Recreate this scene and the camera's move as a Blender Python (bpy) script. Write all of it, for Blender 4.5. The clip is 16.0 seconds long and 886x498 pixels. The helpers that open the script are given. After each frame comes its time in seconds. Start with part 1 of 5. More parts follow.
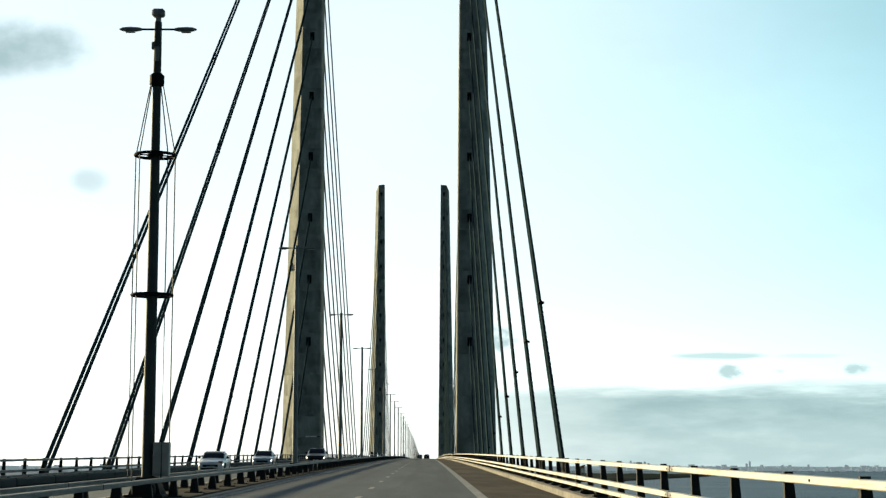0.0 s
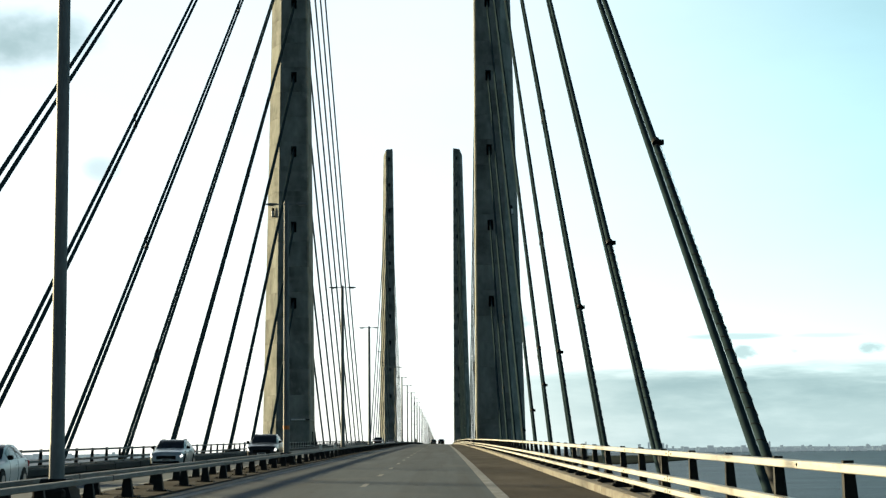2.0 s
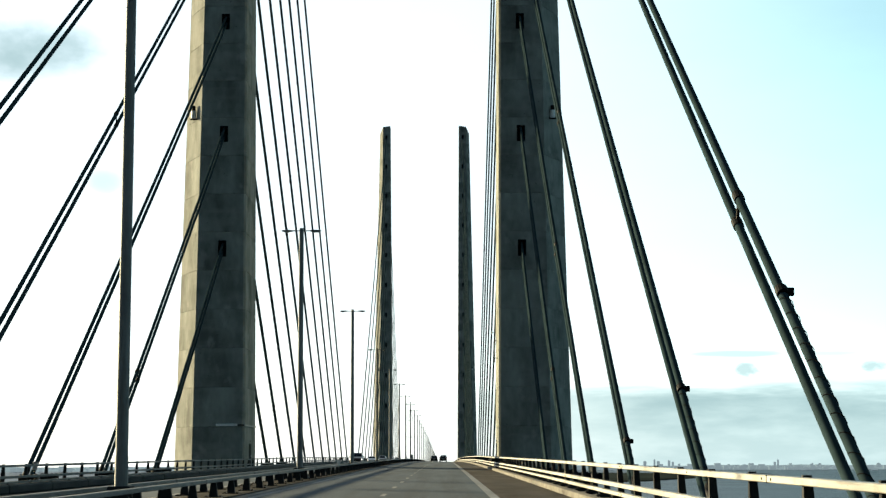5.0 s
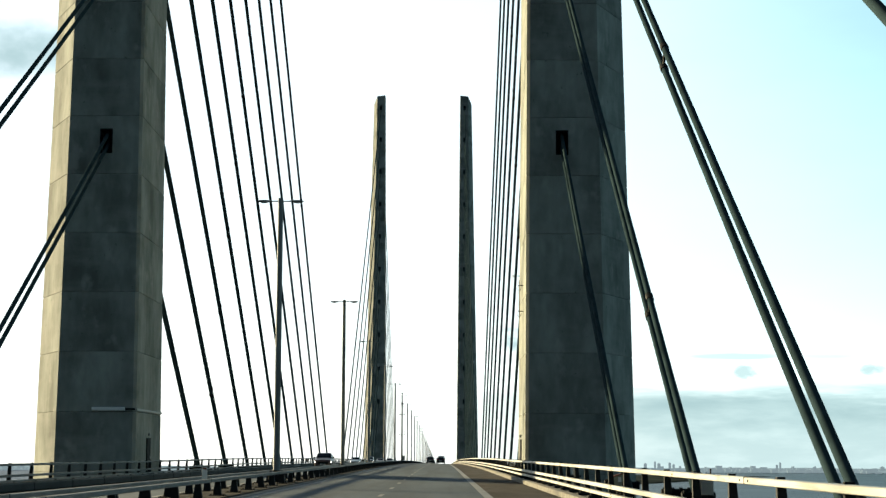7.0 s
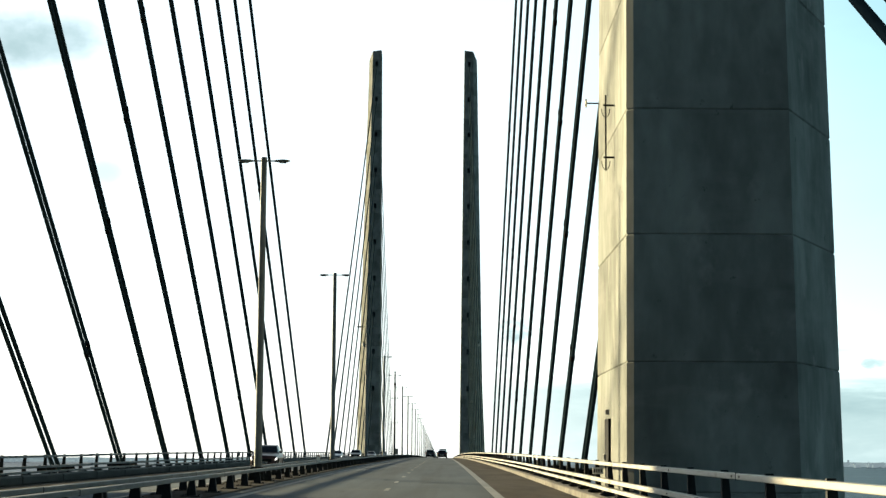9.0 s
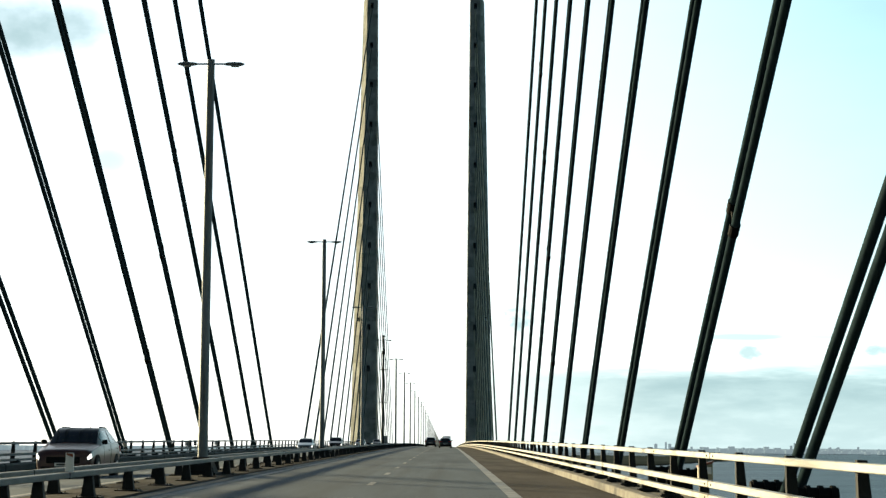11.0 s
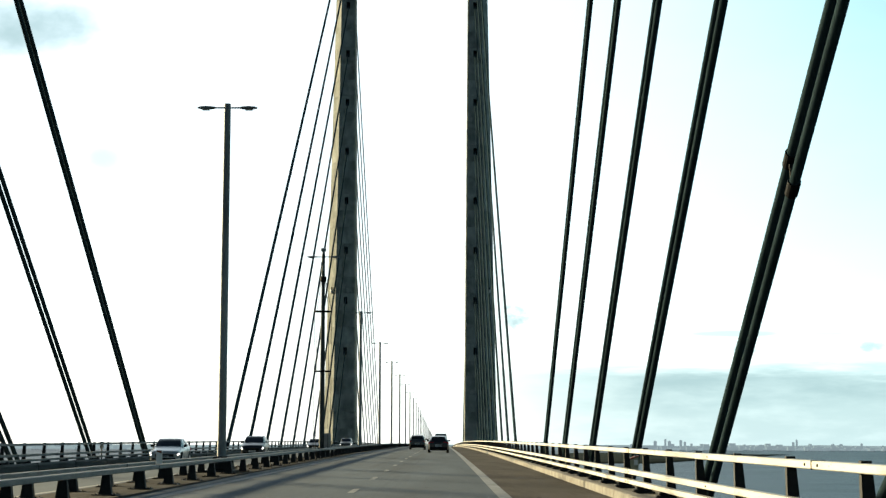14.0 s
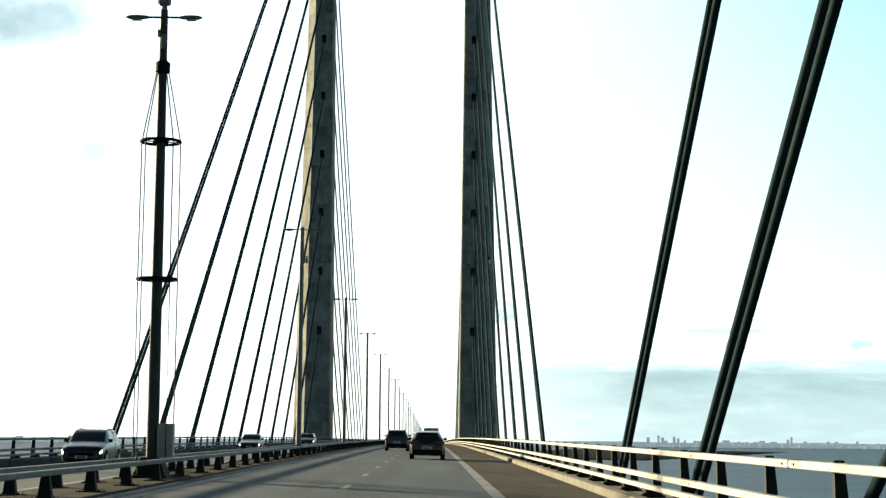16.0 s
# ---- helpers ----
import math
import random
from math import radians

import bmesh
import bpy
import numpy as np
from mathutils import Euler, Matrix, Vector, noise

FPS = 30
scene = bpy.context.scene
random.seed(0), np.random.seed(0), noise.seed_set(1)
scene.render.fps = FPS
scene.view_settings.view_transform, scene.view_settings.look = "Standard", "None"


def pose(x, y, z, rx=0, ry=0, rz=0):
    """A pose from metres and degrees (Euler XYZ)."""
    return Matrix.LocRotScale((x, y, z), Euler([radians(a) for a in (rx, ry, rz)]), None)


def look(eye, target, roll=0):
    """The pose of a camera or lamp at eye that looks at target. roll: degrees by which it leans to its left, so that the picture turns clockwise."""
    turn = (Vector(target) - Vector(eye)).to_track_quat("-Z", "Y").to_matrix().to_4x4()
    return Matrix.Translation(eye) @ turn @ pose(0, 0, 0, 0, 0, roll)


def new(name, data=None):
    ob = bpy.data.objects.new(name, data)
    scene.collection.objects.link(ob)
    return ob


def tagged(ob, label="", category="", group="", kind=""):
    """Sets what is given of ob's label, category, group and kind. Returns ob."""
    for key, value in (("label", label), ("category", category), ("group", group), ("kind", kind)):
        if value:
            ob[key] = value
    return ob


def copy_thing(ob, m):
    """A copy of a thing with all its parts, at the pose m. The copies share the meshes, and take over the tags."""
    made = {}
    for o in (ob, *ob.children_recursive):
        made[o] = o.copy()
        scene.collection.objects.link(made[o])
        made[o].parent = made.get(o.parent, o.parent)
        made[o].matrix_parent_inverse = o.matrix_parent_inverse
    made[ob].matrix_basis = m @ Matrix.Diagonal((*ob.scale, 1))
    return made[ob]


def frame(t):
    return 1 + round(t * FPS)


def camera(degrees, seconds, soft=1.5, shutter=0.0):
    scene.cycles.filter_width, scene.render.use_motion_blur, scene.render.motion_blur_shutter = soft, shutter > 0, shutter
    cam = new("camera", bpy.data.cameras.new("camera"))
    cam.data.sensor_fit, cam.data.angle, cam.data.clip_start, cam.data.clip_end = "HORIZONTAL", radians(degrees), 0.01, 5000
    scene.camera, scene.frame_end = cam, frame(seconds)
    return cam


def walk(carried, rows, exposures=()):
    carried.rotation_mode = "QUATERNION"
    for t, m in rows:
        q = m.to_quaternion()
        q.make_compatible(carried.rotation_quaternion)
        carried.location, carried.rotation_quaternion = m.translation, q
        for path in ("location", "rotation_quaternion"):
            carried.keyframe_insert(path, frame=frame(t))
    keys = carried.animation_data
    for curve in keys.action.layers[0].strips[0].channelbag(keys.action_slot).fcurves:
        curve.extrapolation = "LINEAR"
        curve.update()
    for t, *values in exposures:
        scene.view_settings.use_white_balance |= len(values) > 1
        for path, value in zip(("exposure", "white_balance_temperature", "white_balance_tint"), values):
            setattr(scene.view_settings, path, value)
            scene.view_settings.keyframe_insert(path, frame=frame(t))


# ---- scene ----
# ================= camera and walk =================
cam = camera(29.89, 16.0, soft=1.35)
# seconds, x, y, z, yaw, pitch, roll
ROWS = [
    (0.0, 7.270, -322.63, -0.154, -0.549, 7.243, 0.070),
    (0.5, 7.364, -307.74, -0.025, -0.228, 7.118, -0.376),
    (1.0, 7.424, -292.85, 0.089, -0.074, 6.982, -0.648),
    (1.5, 7.53, -277.97, 0.165, -0.055, 6.764, -0.737),
    (2.0, 7.53, -263.10, 0.275, -0.099, 6.696, -0.612),
    (2.5, 7.52, -248.24, 0.342, -0.035, 6.684, -0.553),
    (3.0, 7.465, -233.42, 0.412, 0.016, 6.795, -0.450),
    (5.5, 7.271, -159.50, 0.800, 0.037, 7.254, 0.002),
    (6.0, 7.268, -144.73, 0.861, 0.066, 7.273, 0.194),
    (6.5, 7.326, -130.03, 0.928, -0.040, 7.300, 0.209),
    (7.0, 7.333, -115.36, 0.974, -0.033, 7.241, 0.214),
    (7.5, 7.311, -100.65, 1.044, -0.054, 7.248, 0.311),
    (8.0, 7.181, -85.93, 1.079, -0.081, 7.207, 0.410),
    (8.5, 7.164, -71.18, 1.171, -0.029, 7.117, 0.392),
    (11.0, 7.367, 2.65, 1.311, 0.151, 6.561, 0.283),
    (11.5, 7.348, 17.42, 1.389, 0.271, 6.683, 0.223),
    (12.0, 7.388, 32.22, 1.418, 0.364, 6.660, 0.339),
    (12.5, 7.443, 47.03, 1.445, 0.337, 6.580, 0.369),
    (13.0, 7.494, 61.84, 1.469, 0.248, 6.542, 0.325),
    (13.5, 7.517, 76.68, 1.489, 0.103, 6.490, 0.131),
    (14.0, 7.462, 91.51, 1.507, -0.040, 6.477, 0.118),
    (14.5, 7.459, 106.36, 1.561, -0.127, 6.386, 0.109),
    (15.0, 7.478, 121.23, 1.533, -0.206, 6.306, 0.056),
    (15.5, 7.450, 136.14, 1.541, -0.294, 6.237, 0.326),
    (16.0, 7.425, 151.07, 1.568, -0.337, 6.312, 0.480),
]
walk(cam, [(t, pose(x, y, z, 90 + pitch, 0, yaw) @ pose(0, 0, 0, 0, 0, roll)) for t, x, y, z, yaw, pitch, roll in ROWS],
     exposures=[(0.0, 1.2, 6500, 10), (2.0, 1.3, 6500, 10), (6.0, 1.44, 6500, 10), (11.0, 1.5, 6500, 10), (16.0, 1.56, 6500, 10)])

# ================= light =================
SUN_TO = Vector((-4.3, 3.9, 1.0)).normalized()      # the way towards the sun
ELEV = math.asin(SUN_TO.z)
AZIM = math.atan2(SUN_TO.x, SUN_TO.y)
# the veil of thin cloud: its spread about the sun, its strengths and tints
BROAD, NEAR, LOW = 0.3, 0.18, 0.38
SIDE = 0.16                                         # brightness added to the unseen sky at right, for right-facing surfaces
CLOUD_GREY = (0.13, 0.202, 0.211)
SIDE_TINT, BROAD_TINT, NEAR_TINT, LOW_TINT = (0.5, 1.0, 1.12), (0.5, 1.0, 1.08), (1.0, 0.45, 0.38), (1.05, 1.0, 1.0)

world = bpy.data.worlds.new("sky")
scene.world = world
world.use_nodes = True
nt = world.node_tree
nt.nodes.clear()


def wn(kind, **kw):
    n = nt.nodes.new(kind)
    for k, v in kw.items():
        n.inputs[k].default_value = v
    return n


def wmath(op, a, b=None, c=None):
    n = nt.nodes.new("ShaderNodeMath")
    n.operation = op
    for i, v in enumerate((a, b, c)):
        if v is None:
            continue
        if isinstance(v, (int, float)):
            n.inputs[i].default_value = v
        else:
            nt.links.new(v, n.inputs[i])
    return n.outputs[0]


sky = nt.nodes.new("ShaderNodeTexSky")
sky.sky_type = "NISHITA"
sky.sun_disc = False
sky.sun_elevation = ELEV
sky.sun_rotation = AZIM
sky.altitude = 60
sky.air_density, sky.dust_density, sky.ozone_density = 1.0, 0.4, 2.0
SKY = 0.02
coord = nt.nodes.new("ShaderNodeTexCoord")
sep = nt.nodes.new("ShaderNodeSeparateXYZ")
nt.links.new(coord.outputs["Generated"], sep.inputs[0])
dx, dy, dz = sep.outputs
az = wmath("MULTIPLY", wmath("ARCTAN2", dx, dy), 57.2958)
el = wmath("MULTIPLY", wmath("ARCSINE", dz), 57.2958)


def cloud_noise(sx, sz, off, detail=5.0):
    m = nt.nodes.new("ShaderNodeMapping")
    m.inputs["Scale"].default_value = (sx, sx, sz)
    m.inputs["Location"].default_value = (off, off * 1.7, off * 0.6)
    nt.links.new(coord.outputs["Generated"], m.inputs[0])
    n = wn("ShaderNodeTexNoise", Scale=1.0, Detail=detail, Roughness=0.58)
    nt.links.new(m.outputs[0], n.inputs["Vector"])
    return n.outputs[0]


def smooth(v, lo, hi):
    """A smooth step from 0 at lo to 1 at hi."""
    n = nt.nodes.new("ShaderNodeMapRange")
    n.interpolation_type = "SMOOTHSTEP"
    n.inputs["From Min"].default_value, n.inputs["From Max"].default_value = lo, hi
    nt.links.new(v, n.inputs["Value"])
    return n.outputs[0]


# the bright veil of thin high cloud, brightest towards the sun, and the haze low over the sea
cosang = wmath("ADD", wmath("ADD", wmath("MULTIPLY", dx, SUN_TO.x), wmath("MULTIPLY", dy, SUN_TO.y)), wmath("MULTIPLY", dz, SUN_TO.z))
fade = wmath("MULTIPLY", wmath("SUBTRACT", 1.0, smooth(el, 20.0, 60.0)), wmath("MULTIPLY_ADD", smooth(dy, -0.4, 0.3), 0.9, 0.1))   # the veil thins out behind
broad = wmath("MULTIPLY", smooth(cosang, math.cos(radians(96)), math.cos(radians(50))), fade)
near = wmath("MULTIPLY", smooth(cosang, math.cos(radians(64)), math.cos(radians(44))), fade)
haze = wmath("POWER", 2.71828, wmath("MULTIPLY", wmath("ABSOLUTE", el), -1.0 / 6.5))
streak = cloud_noise(4.0, 14.0, 2.3)
broadv = wmath("MULTIPLY", wmath("MULTIPLY", broad, BROAD), wmath("MULTIPLY_ADD", streak, 0.4, 0.8))
lowv = wmath("MULTIPLY", wmath("MULTIPLY", wmath("MULTIPLY", broad, haze), LOW), wmath("MULTIPLY_ADD", near, -0.75, 1.0))
lit = wmath("MULTIPLY", wmath("MULTIPLY", smooth(dx, 0.3, 0.85), wmath("SUBTRACT", 1.0, smooth(el, 15.0, 45.0))), SIDE)
nearv = wmath("MULTIPLY", near, NEAR)

# cloud bank low over the water and a few small clouds
rag = cloud_noise(70.0, 130.0, 4.1, 6.0)
rag2 = cloud_noise(8.0, 60.0, 7.7, 5.0)
rag4 = cloud_noise(22.0, 90.0, 3.1, 6.0)
top = wmath("ADD", wmath("MULTIPLY_ADD", el, -1.0, 2.5), wmath("MULTIPLY_ADD", rag2, 1.6, -0.8))      # above 0 inside the bank
away = wmath("MULTIPLY_ADD", smooth(cosang, math.cos(radians(56)), math.cos(radians(45))), -0.9, 1.0)
crown = wmath("MULTIPLY", smooth(top, -0.2, 0.5), wmath("SUBTRACT", 1.0, wmath("MULTIPLY", smooth(top, 0.6, 1.8), 0.14)))
breaks = wmath("MULTIPLY_ADD", smooth(rag4, 0.36, 0.76), -0.14, 0.9)
cover = wmath("MULTIPLY", wmath("MULTIPLY", crown, breaks), away)
rag3 = cloud_noise(16.0, 24.0, 1.3)
CLOUDS = [(-14.2, 13.75, 2.9, 1.3, 0.8, rag3, 2.2), (-11.6, 9.4, 0.8, 0.5, 0.4, rag3, 2.0), (10.4, 3.02, 0.5, 0.27, 0.65, rag, 3.6), (12.0, 2.98, 0.45, 0.14, 0.6, rag, 3.4),
          (14.5, 3.02, 0.45, 0.24, 0.6, rag, 3.8), (10.0, 3.52, 1.7, 0.12, 0.52, rag2, 4.0), (13.2, 3.5, 1.4, 0.1, 0.3, rag2, 4.0), (2.4, 4.1, 1.1, 0.5, 0.72, rag, 4.0)]
for a0, e0, ra, re, st, ns, amp in CLOUDS:
    u = wmath("DIVIDE", wmath("SUBTRACT", az, a0), ra)
    v = wmath("DIVIDE", wmath("SUBTRACT", el, e0), re)
    d2 = wmath("ADD", wmath("MULTIPLY", u, u), wmath("MULTIPLY", v, v))
    f = wmath("ADD", wmath("SUBTRACT", 1.0, d2), wmath("MULTIPLY_ADD", ns, amp, -amp / 2))
    cover = wmath("MAXIMUM", cover, wmath("MULTIPLY", smooth(f, 0.0, 1.1), st))

def tinted(value, tint):
    n = nt.nodes.new("ShaderNodeVectorMath")
    n.operation = "SCALE"
    n.inputs[0].default_value = tint
    nt.links.new(value, n.inputs["Scale"])
    return n.outputs[0]


def added(p, q):
    n = nt.nodes.new("ShaderNodeVectorMath")
    nt.links.new(p, n.inputs[0])
    nt.links.new(q, n.inputs[1])
    return n.outputs[0]


vsum = added(added(added(tinted(broadv, BROAD_TINT), tinted(lit, SIDE_TINT)), tinted(lowv, LOW_TINT)), tinted(nearv, NEAR_TINT))
scol = nt.nodes.new("ShaderNodeVectorMath")
scol.operation = "SCALE"
scol.inputs["Scale"].default_value = SKY
nt.links.new(sky.outputs[0], scol.inputs[0])
tot = nt.nodes.new("ShaderNodeVectorMath")
nt.links.new(vsum, tot.inputs[0])
nt.links.new(scol.outputs[0], tot.inputs[1])
tintmix = nt.nodes.new("ShaderNodeMix")
tintmix.data_type = "RGBA"
nt.links.new(cover, tintmix.inputs["Factor"])
nt.links.new(tot.outputs[0], tintmix.inputs["A"])
tintmix.inputs["B"].default_value = (*CLOUD_GREY, 1)
bg = wn("ShaderNodeBackground", Strength=1.0)
nt.links.new(tintmix.outputs["Result"], bg.inputs["Color"])
out = nt.nodes.new("ShaderNodeOutputWorld")
nt.links.new(bg.outputs[0], out.inputs[0])

lamp = bpy.data.lights.new("sun", "SUN")
lamp.energy, lamp.angle, lamp.color = 5.0, radians(2.0), (1.0, 0.84, 0.5)
sun = new("sun", lamp)
sun.matrix_world = look(SUN_TO * 400, (0, 0, 0))


# ================= materials =================
def material(name, base, rough=0.6, metal=0.0, vary=0.25, scale=3.0, fine=40.0, bump=0.15, stretch=(1, 1, 1), tint=None, rand=0.0, emit=0.0, spec=0.5, span=(0.32, 0.68), coat=0.0):
    """Colour broken at two scales (stains and grain), with relief; rand: tone from object to object."""
    m = bpy.data.materials.new(name)
    m.use_nodes = True
    t = m.node_tree
    p = t.nodes["Principled BSDF"]
    p.inputs["Roughness"].default_value = rough
    p.inputs["Metallic"].default_value = metal
    p.inputs["Specular IOR Level"].default_value = spec
    tc = t.nodes.new("ShaderNodeTexCoord")
    mpn = t.nodes.new("ShaderNodeMapping")
    mpn.inputs["Scale"].default_value = stretch
    t.links.new(tc.outputs["Object"], mpn.inputs[0])
    info = t.nodes.new("ShaderNodeObjectInfo")
    off = t.nodes.new("ShaderNodeVectorMath")
    off.operation = "MULTIPLY_ADD"
    off.inputs[1].default_value = (37.0, 19.0, 53.0)
    t.links.new(info.outputs["Random"], off.inputs[0])
    t.links.new(mpn.outputs[0], off.inputs[2])
    n1 = t.nodes.new("ShaderNodeTexNoise")
    n1.inputs["Scale"].default_value, n1.inputs["Detail"].default_value, n1.inputs["Roughness"].default_value = scale, 5, 0.6
    n2 = t.nodes.new("ShaderNodeTexNoise")
    n2.inputs["Scale"].default_value, n2.inputs["Detail"].default_value = fine, 3
    t.links.new(off.outputs[0], n1.inputs["Vector"])
    t.links.new(off.outputs[0], n2.inputs["Vector"])
    a = t.nodes.new("ShaderNodeMix")
    a.data_type = "RGBA"
    b0 = Vector(base)
    b1 = Vector(tint) if tint else b0 * (1 - vary)
    a.inputs["A"].default_value = (*(b0 * (1 + vary * 0.4)), 1)
    a.inputs["B"].default_value = (*b1, 1)
    mr = t.nodes.new("ShaderNodeMapRange")
    mr.inputs["From Min"].default_value, mr.inputs["From Max"].default_value = span
    p.inputs["Coat Weight"].default_value = coat
    p.inputs["Coat Roughness"].default_value = 0.05
    t.links.new(n1.outputs[0], mr.inputs["Value"])
    t.links.new(mr.outputs[0], a.inputs["Factor"])
    hs = t.nodes.new("ShaderNodeHueSaturation")
    t.links.new(a.outputs["Result"], hs.inputs["Color"])
    v = t.nodes.new("ShaderNodeMath")
    v.operation = "MULTIPLY_ADD"
    v.inputs[1].default_value, v.inputs[2].default_value = vary * 0.9, 1.0 - vary * 0.45
    t.links.new(n2.outputs[0], v.inputs[0])
    v2 = t.nodes.new("ShaderNodeMath")
    v2.operation = "MULTIPLY_ADD"
    v2.inputs[1].default_value = rand
    t.links.new(info.outputs["Random"], v2.inputs[0])
    t.links.new(v.outputs[0], v2.inputs[2])
    t.links.new(v2.outputs[0], hs.inputs["Value"])
    t.links.new(hs.outputs[0], p.inputs["Base Color"])
    if bump:
        bp = t.nodes.new("ShaderNodeBump")
        bp.inputs["Strength"].default_value, bp.inputs["Distance"].default_value = bump, 0.01
        t.links.new(n2.outputs[0], bp.inputs["Height"])
        t.links.new(bp.outputs[0], p.inputs["Normal"])
    if emit:
        p.inputs["Emission Color"].default_value = (*base, 1)
        p.inputs["Emission Strength"].default_value = emit
    return m


M = {}
M["asphalt"] = material("asphalt", (0.085, 0.111, 0.139), 0.95, spec=0.05, vary=0.25, scale=0.35, fine=30, bump=0.5, stretch=(1.6, 0.12, 1))
M["shoulder"] = material("brown_surfacing", (0.078, 0.068, 0.058), 0.97, spec=0.03, vary=0.35, scale=0.5, fine=14, bump=0.5, stretch=(1, 0.25, 1))
M["median"] = material("median_surfacing", (0.038, 0.034, 0.03), 0.97, spec=0.03, vary=0.45, scale=0.8, fine=12, bump=0.5, stretch=(2, 0.3, 1))
M["joint"] = material("tar_joint", (0.02, 0.017, 0.014), 0.9, spec=0.1, vary=0.3, scale=2, fine=10, bump=0.2)
M["line"] = material("road_marking", (0.225, 0.24, 0.25), 0.85, spec=0.15, vary=0.35, scale=1.5, fine=16, bump=0.2)
M["kerb"] = material("kerb_concrete", (0.175, 0.165, 0.14), 0.9, spec=0.15, vary=0.3, scale=1.6, fine=22, bump=0.4, rand=0.12)
M["parapet"] = material("dark_parapet", (0.038, 0.042, 0.042), 0.75, spec=0.1, vary=0.35, scale=1.0, fine=14, bump=0.2, stretch=(1, 0.3, 1))
M["slab"] = material("edge_concrete", (0.24, 0.22, 0.18), 0.95, spec=0.1, vary=0.35, scale=1.2, fine=18, bump=0.4)
M["concrete"] = material("pylon_concrete", (0.25, 0.262, 0.238), 0.92, spec=0.05, vary=0.5, scale=0.33, fine=2.2, bump=0.3, stretch=(1, 1, 0.45), rand=0.1)
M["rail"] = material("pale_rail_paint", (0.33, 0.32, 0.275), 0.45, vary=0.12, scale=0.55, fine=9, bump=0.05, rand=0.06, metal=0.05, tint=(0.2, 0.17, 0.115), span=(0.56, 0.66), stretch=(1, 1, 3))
# Left parapet's shaded side is put into this darker grey; median rails share it
M["railgrey"] = material("grey_rail_with_shade", (0.1, 0.108, 0.11), 0.6, metal=0.1, vary=0.3, scale=1.3, fine=12, bump=0.05, rand=0.1, spec=0.3)
M["post"] = material("dark_steel", (0.019, 0.021, 0.022), 0.65, spec=0.08, metal=0.0, vary=0.35, scale=4, fine=30, bump=0.1)
M["cable"] = material("cable_sheath", (0.031, 0.05, 0.057), 0.6, spec=0.0, vary=0.3, scale=0.8, fine=12, bump=0.04)
M["mast"] = material("mast_steel", (0.17, 0.188, 0.192), 0.65, metal=0.0, spec=0.25, vary=0.35, scale=1.2, fine=20, bump=0.06, stretch=(1, 1, 0.3))
M["darkmast"] = material("dark_mast_steel", (0.05, 0.06, 0.058), 0.65, spec=0.1, vary=0.35, scale=1.5, fine=20, bump=0.06, stretch=(1, 1, 0.3))
M["black"] = material("black_steel", (0.008, 0.009, 0.0095), 0.65, spec=0.04, vary=0.2, bump=0.0)
M["grey"] = material("cabinet_paint", (0.3, 0.29, 0.27), 0.5, vary=0.15, scale=3, bump=0.03)
M["yellow"] = material("yellow_enamel", (0.3, 0.28, 0.19), 0.5, vary=0.2, bump=0.02)
M["red"] = material("red_enamel", (0.2, 0.06, 0.03), 0.5, vary=0.15, bump=0.02)
M["orange"] = material("orange_band", (0.5, 0.16, 0.03), 0.5, vary=0.15, bump=0.02)
M["white"] = material("white_enamel", (0.72, 0.72, 0.7), 0.4, vary=0.1, bump=0.02)
M["glass"] = material("car_glass", (0.012, 0.015, 0.016), 0.08, vary=0.1, bump=0.0, spec=0.6)
M["tyre"] = material("tyre_rubber", (0.015, 0.015, 0.015), 0.85, vary=0.2, bump=0.1)
M["rim"] = material("alloy_rim", (0.35, 0.35, 0.36), 0.3, metal=0.9, vary=0.1, bump=0.0)
M["tail"] = material("tail_light_red", (0.32, 0.02, 0.025), 0.25, vary=0.1, bump=0.0)
M["head"] = material("headlight", (1.0, 0.95, 0.86), 0.2, vary=0.05, bump=0.0, emit=1.6)
M["lens"] = material("lamp_lens", (0.35, 0.35, 0.33), 0.25, vary=0.1, bump=0.0)
M["plate"] = material("plate_white", (0.6, 0.6, 0.58), 0.5, vary=0.05, bump=0.0)
M["bar"] = material("plate_bars", (0.03, 0.03, 0.03), 0.6, vary=0.05, bump=0.0)
M["sand"] = material("sand_edge", (0.024, 0.029, 0.026), 0.95, spec=0.0, vary=0.3, scale=0.004, fine=0.02, bump=0.0)
M["citywhite"] = material("far_white_walls", (0.75, 0.75, 0.74), 0.9, vary=0.1, scale=0.01, bump=0.0)


